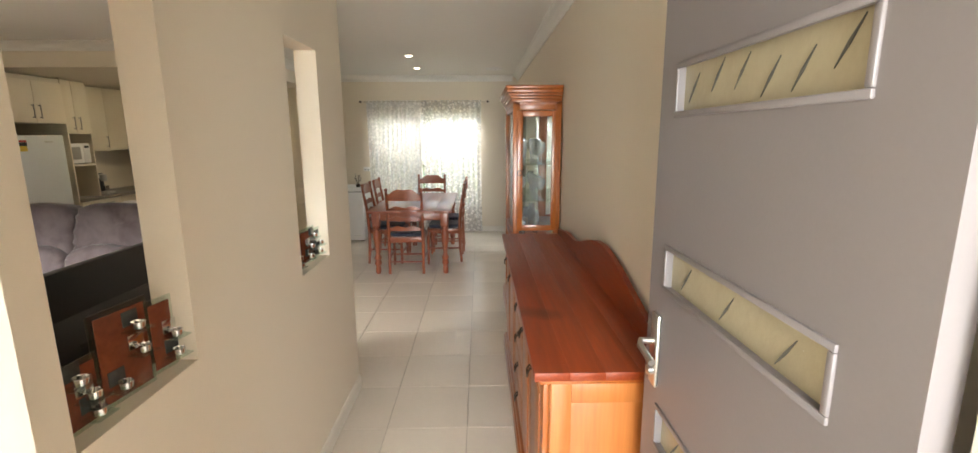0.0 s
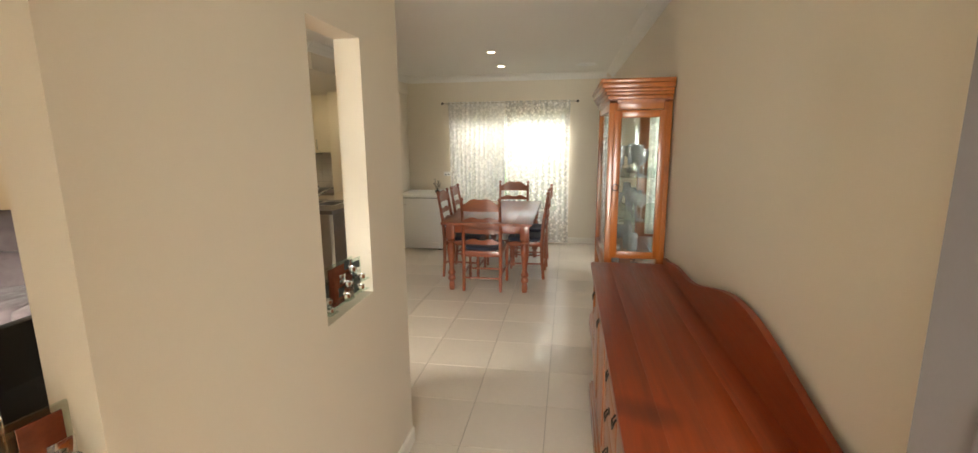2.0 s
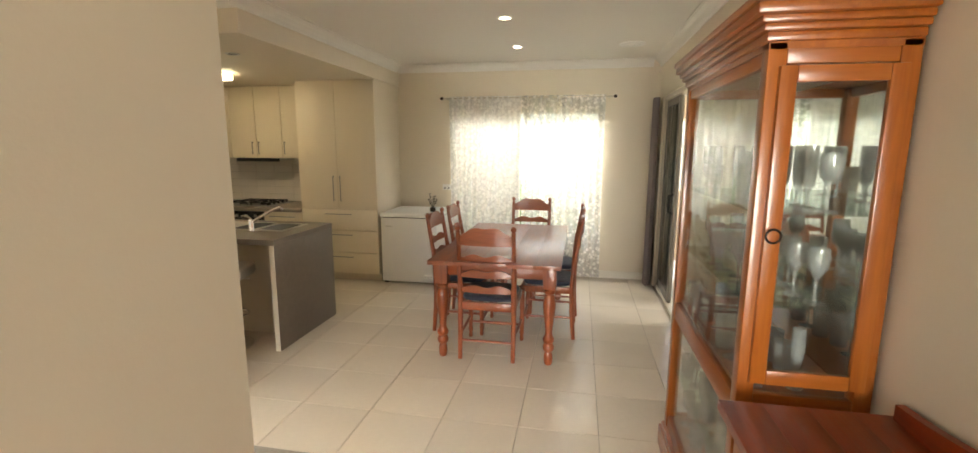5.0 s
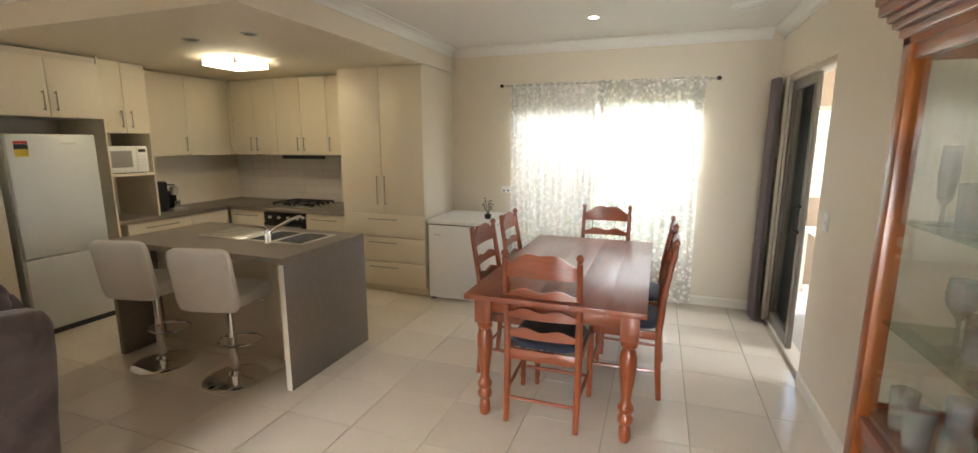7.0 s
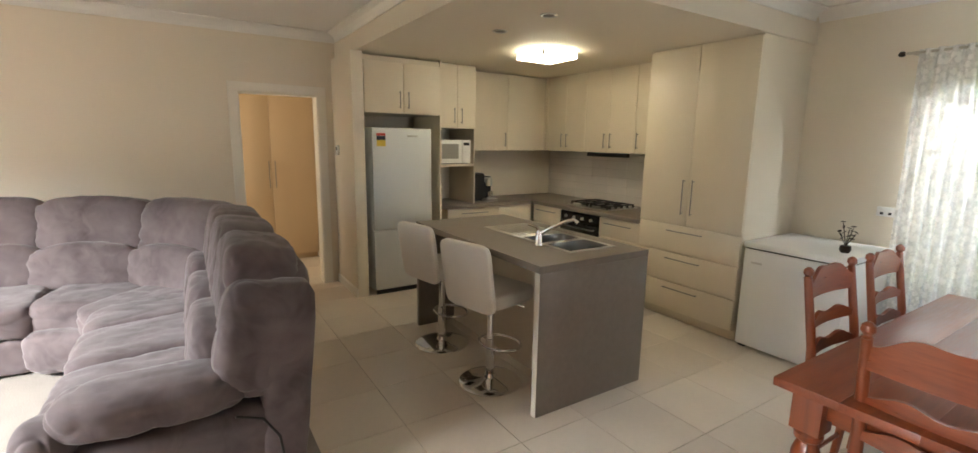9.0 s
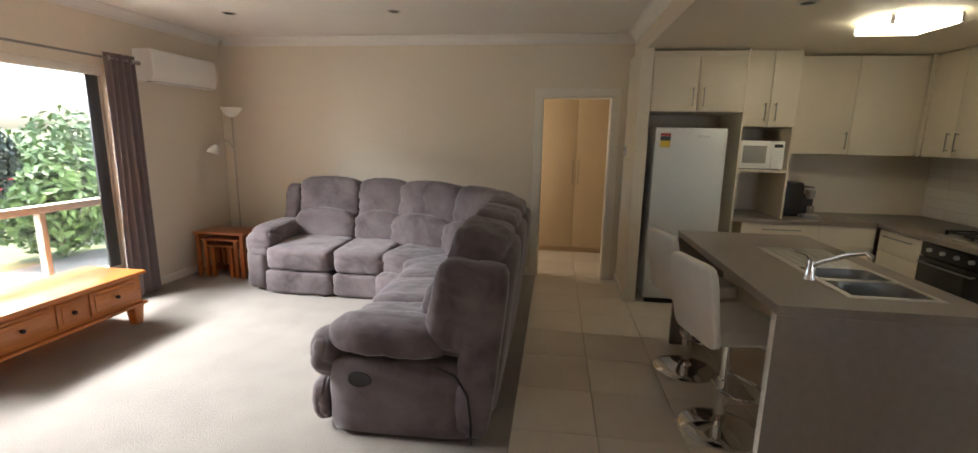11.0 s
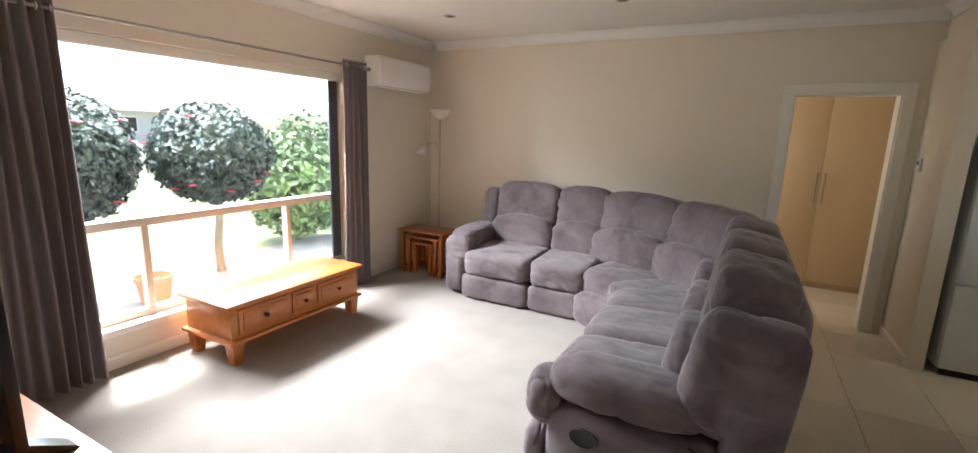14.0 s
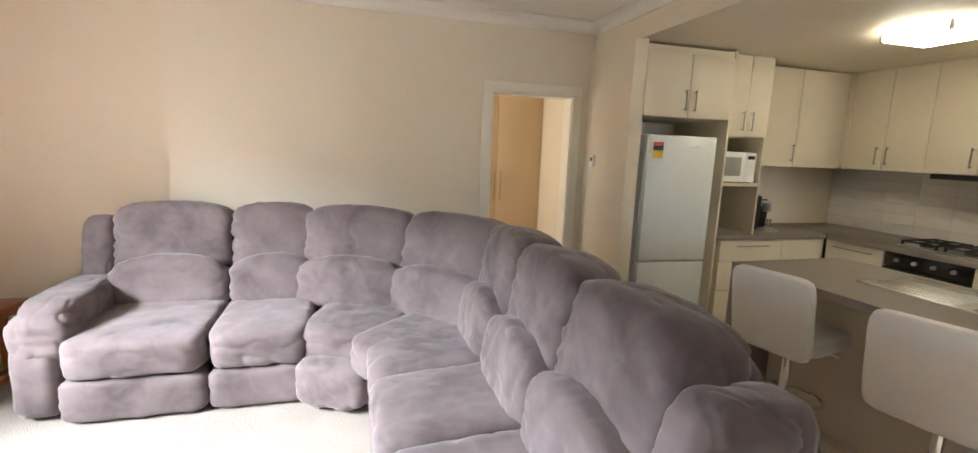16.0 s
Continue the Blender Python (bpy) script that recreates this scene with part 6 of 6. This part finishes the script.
sd = thing("side_table", (1.62, 8.75, -0.02), "white topped table standing in the sunroom", "table")
part("tabletop", box(-0.3, -0.5, 0.70, 0.3, 0.5, 0.73, 0.006), TRIM, sd)
for sx in (-0.26, 0.26):
    for sy in (-0.45, 0.45):
        part("leg", box(sx - 0.02, sy - 0.02, 0, sx + 0.02, sy + 0.02, 0.70, 0.003), TRIM, sd)
# unseen slab, added to keep direct sun off the open front door
structure("porch_sun_block", box(-0.9, -2.5, 2.50, 1.05, 0.359, 2.60), TRIM, "unseen white slab added over the porch to block the sun")
structure("porch_wall", box(0.93, -2.0, -0.13, 1.05, 0.36, 2.7), BRICKW)
# unseen wall, added to cut the light reaching the door from the west
structure("porch_shade_wall", box(-1.02, -1.7, -0.13, -0.90, 0.36, 2.7), BRICKW)
structure("gravel_bed", box(-8.0, -1.75, -0.13, -0.86, 0.43, -0.095), GRAVEL, "grey pebble garden bed")


def leaf_crown(rx, rz, count, size, seed, shell=0.5, material=LEAF):
    """Many small curled leaves scattered through an uneven crown."""
    rnd = random.Random(seed)
    verts, faces = [], []
    for k in range(count):
        d = Vector((rnd.gauss(0, 1), rnd.gauss(0, 1), rnd.gauss(0, 1))).normalized()
        bulge = 1 + 0.09 * noise.noise(d * 3.2 + Vector((seed, 0, 0))) + 0.06 * noise.noise(d * 8)
        r = bulge * (shell + (1 - shell) * rnd.random() ** 0.5)
        p = Vector((d.x * rx * r, d.y * rx * r, d.z * rz * r))
        n = (d + Vector((rnd.uniform(-0.8, 0.8), rnd.uniform(-0.8, 0.8), rnd.uniform(-0.4, 0.9)))).normalized()
        a = n.orthogonal().normalized()
        a.rotate(Matrix.Rotation(rnd.uniform(0, 6.28), 3, n))
        b = n.cross(a)
        s = size * rnd.uniform(0.7, 1.3)
        i = len(verts)
        verts += [p - a * s, p + b * s * 0.42 + n * s * 0.12, p + a * s, p - b * s * 0.42 + n * s * 0.12]
        faces.append((i, i + 1, i + 2))
        faces.append((i, i + 2, i + 3))
    me = bpy.data.meshes.new("crown")
    me.from_pydata([tuple(v) for v in verts], [], faces)
    me.materials.append(material)
    return me


def camellia(at, rx, rz, zc, seed):
    t = thing("camellia_tree", at, "clipped round camellia tree with dark leaves and red flowers", "tree", "garden trees")
    part("trunk", tube([(0.0, 0, 0), (0.03, 0.02, 0.35), (-0.02, 0.01, 0.7), (0.01, 0, zc - 0.1)], [0.055, 0.045, 0.04, 0.03], 12), BARK, t)
    rnd = random.Random(seed)
    for k in range(7):
        a = k * 0.9
        e = Vector((rx * 0.7 * math.cos(a), rx * 0.7 * math.sin(a), zc + rz * rnd.uniform(-0.3, 0.6)))
        part("limb", tube([(0, 0, zc - rz * 0.75), (e.x * 0.4, e.y * 0.4, zc - rz * 0.3), tuple(e)], [0.025, 0.016, 0.007], 8), BARK, t)
    cr = new("crown", leaf_crown(rx, rz, 15000, 0.036, seed, 0.55))
    cr.parent = t
    cr.location = (0, 0, zc)
    for k in range(14):
        d = Vector((rnd.gauss(0, 1), rnd.gauss(0, 1), rnd.gauss(0, 1))).normalized()
        fl = bmesh.new()
        for j in range(6):
            cushion(0.05, 0.03, 0.012, pose(d.x * rx * 1.0, d.y * rx * 1.0, zc + d.z * rz * 1.0, 25, 0, j * 60) @ pose(0.022, 0, 0), 2.0, 2, 0, j, 0, fl)
        part("flower", fl, PETAL, t, "red camellia flower")


camellia((-4.0, -1.2, -0.13), 0.62, 0.56, 1.40, 3)
camellia((-2.68, -1.2, -0.13), 0.53, 0.58, 1.40, 7)


def shrub(at, rx, rz, count, seed, size, label):
    s = thing("shrub", at, label, "shrub", "garden shrubs")
    for k in range(6):
        a = k * 1.05
        part("stem", tube([(0, 0, 0), (rx * 0.3 * math.cos(a), rx * 0.3 * math.sin(a), rz * 0.7), (rx * 0.6 * math.cos(a), rx * 0.6 * math.sin(a), rz * 1.4)], [0.014, 0.010, 0.004], 6), BARK, s)
    cr = new("foliage", leaf_crown(rx, rz, count, size, seed, 0.1, LEAF_LIGHT))
    cr.parent = s
    cr.location = (0, 0, rz * 1.05)


shrub((-5.7, -1.9, -0.13), 0.75, 0.75, 2600, 5, 0.075, "loose light green leafy shrub in the garden bed")
shrub((-7.2, -3.2, -0.13), 0.9, 1.0, 2600, 9, 0.08, "tall pale green shrub by the lawn")
shrub((-0.2, 10.6, -0.13), 0.8, 0.75, 2200, 12, 0.07, "green shrub outside the dining window")
shrub((-1.6, 10.9, -0.13), 0.8, 0.6, 2200, 15, 0.07, "low green shrub outside the dining window")


def plant_pot(at):
    p = thing("plant_pot", at, "pale terracotta pot standing in the pebble bed", "plant pot")
    part("pot", lathe([(0.10, 0), (0.12, 0.02), (0.15, 0.22), (0.165, 0.225), (0.165, 0.26), (0.15, 0.26), (0.14, 0.20), (0.0, 0.19)], 24), POT, p)


plant_pot((-3.05, -0.75, -0.095))


def far_house(at, turn, w, d, seed):
    h = thing("neighbour_house", at, "low brick house with red tiled hip roof", "house", "houses over the road", turn)
    part("wall", box(-w / 2, -d / 2, 0, w / 2, d / 2, 2.6), BRICKW, h, smooth=0)
    bm = bmesh.new()
    o = 0.5
    lo = [bm.verts.new(p) for p in ((-w / 2 - o, -d / 2 - o, 2.55), (w / 2 + o, -d / 2 - o, 2.55), (w / 2 + o, d / 2 + o, 2.55), (-w / 2 - o, d / 2 + o, 2.55))]
    a, b = bm.verts.new((-w / 2 + d / 2, 0, 4.6)), bm.verts.new((w / 2 - d / 2, 0, 4.6))
    for f in ((lo[0], lo[1], b, a), (lo[1], lo[2], b), (lo[2], lo[3], a, b), (lo[3], lo[0], a), tuple(lo[::-1])):
        bm.faces.new(f)
    part("roof", bm, ROOF, h, smooth=0)
    for x in (-w * 0.3, 0.05 * w, w * 0.32):
        win = part("window", box(x - 0.8, d / 2 - 0.02, 0.9, x + 0.8, d / 2 + 0.03, 2.1, 0.01), TRIM, h)
        part("pane", box(x - 0.74, d / 2 + 0.028, 0.96, x + 0.74, d / 2 + 0.034, 2.04), OVEN, win, smooth=0)
    part("door", box(w * 0.15 - 0.45, d / 2 - 0.02, 0, w * 0.15 + 0.45, d / 2 + 0.03, 2.1, 0.01), DOORGREY, h)


far_house((-22, -44, -0.13), 0, 16, 9, 1)
far_house((4, -46, -0.13), 0, 14, 9, 2)
structure("road", box(-120, -34, -0.139, 120, -27, -0.13), GRAVEL, "grey suburban road")


def paling_fence(name, x0, x1, y):
    f = thing(name, (0, y, -0.13), "grey timber paling fence behind the house", "fence")
    n = int((x1 - x0) / 0.12)
    for k in range(n):
        a = x0 + k * 0.12
        part("paling", box(a, -0.008, 0.0, a + 0.115, 0.008, 1.75 + 0.01 * (k % 3)), FENCE, f, smooth=0)
    for z in (0.4, 1.4):
        part("rail", box(x0, 0.008, z, x1, 0.045, z + 0.07), FENCE, f, smooth=0)


paling_fence("fence", -4.5, 6.0, 13.5)

# ---- floor tiles, last ----
S = 0.46
tile_meshes = {}


def tile_piece(w, d):
    key = (round(w, 3), round(d, 3))
    if key not in tile_meshes:
        bm = box(-w / 2, -d / 2, -0.0098, w / 2, d / 2, 0.0, 0.0012, seg=1)
        tile_meshes[key] = finish(bm, "tile", 0)
        tile_meshes[key].materials.append(TILE)
    return tile_meshes[key]


def lay(x0, x1, y0, y1, ox=0.04, oy=5.75):
    i0, i1 = math.floor((x0 - ox) / S), math.ceil((x1 - ox) / S)
    j0, j1 = math.floor((y0 - oy) / S), math.ceil((y1 - oy) / S)
    for i in range(i0, i1):
        for j in range(j0, j1):
            a, b = max(x0, ox + i * S + 0.0016), min(x1, ox + (i + 1) * S - 0.0016)
            c, d = max(y0, oy + j * S + 0.0016), min(y1, oy + (j + 1) * S - 0.0016)
            if b - a > 0.02 and d - c > 0.02:
                t = new("tile", tile_piece(b - a, d - c))
                t.location = ((a + b) / 2, (c + d) / 2, 0.0)
                t.parent = floor


lay(-0.79, 0.768, 0.37, 2.9884)
lay(-1.3384, 0.768, 2.9916, 4.3684)
lay(-5.668, 0.768, 4.3716, 8.248)
lay(-7.29, -5.672, 3.01, 5.44)


# splashback tiles on the north wall of the kitchen
splash = structure("splashback", box(-5.668, 8.236, 0.861, -3.43, 8.249, 1.459), GROUT, "cream tiled splashback in thin courses")
for r in range(6):
    for k in range(8):
        x0, x1 = -5.665 + k * 0.28, min(-5.665 + (k + 1) * 0.28, -3.435)
        if x1 - x0 < 0.03:
            continue
        t = new("tile", finish(box(x0 + 0.001, 8.229, 0.863 + r * 0.0992, x1 - 0.001, 8.236, 0.863 + (r + 1) * 0.0992 - 0.002, 0.001, seg=1), "splash_tile", 0))
        t.data.materials.append(SPLASH)
        t.parent = splash
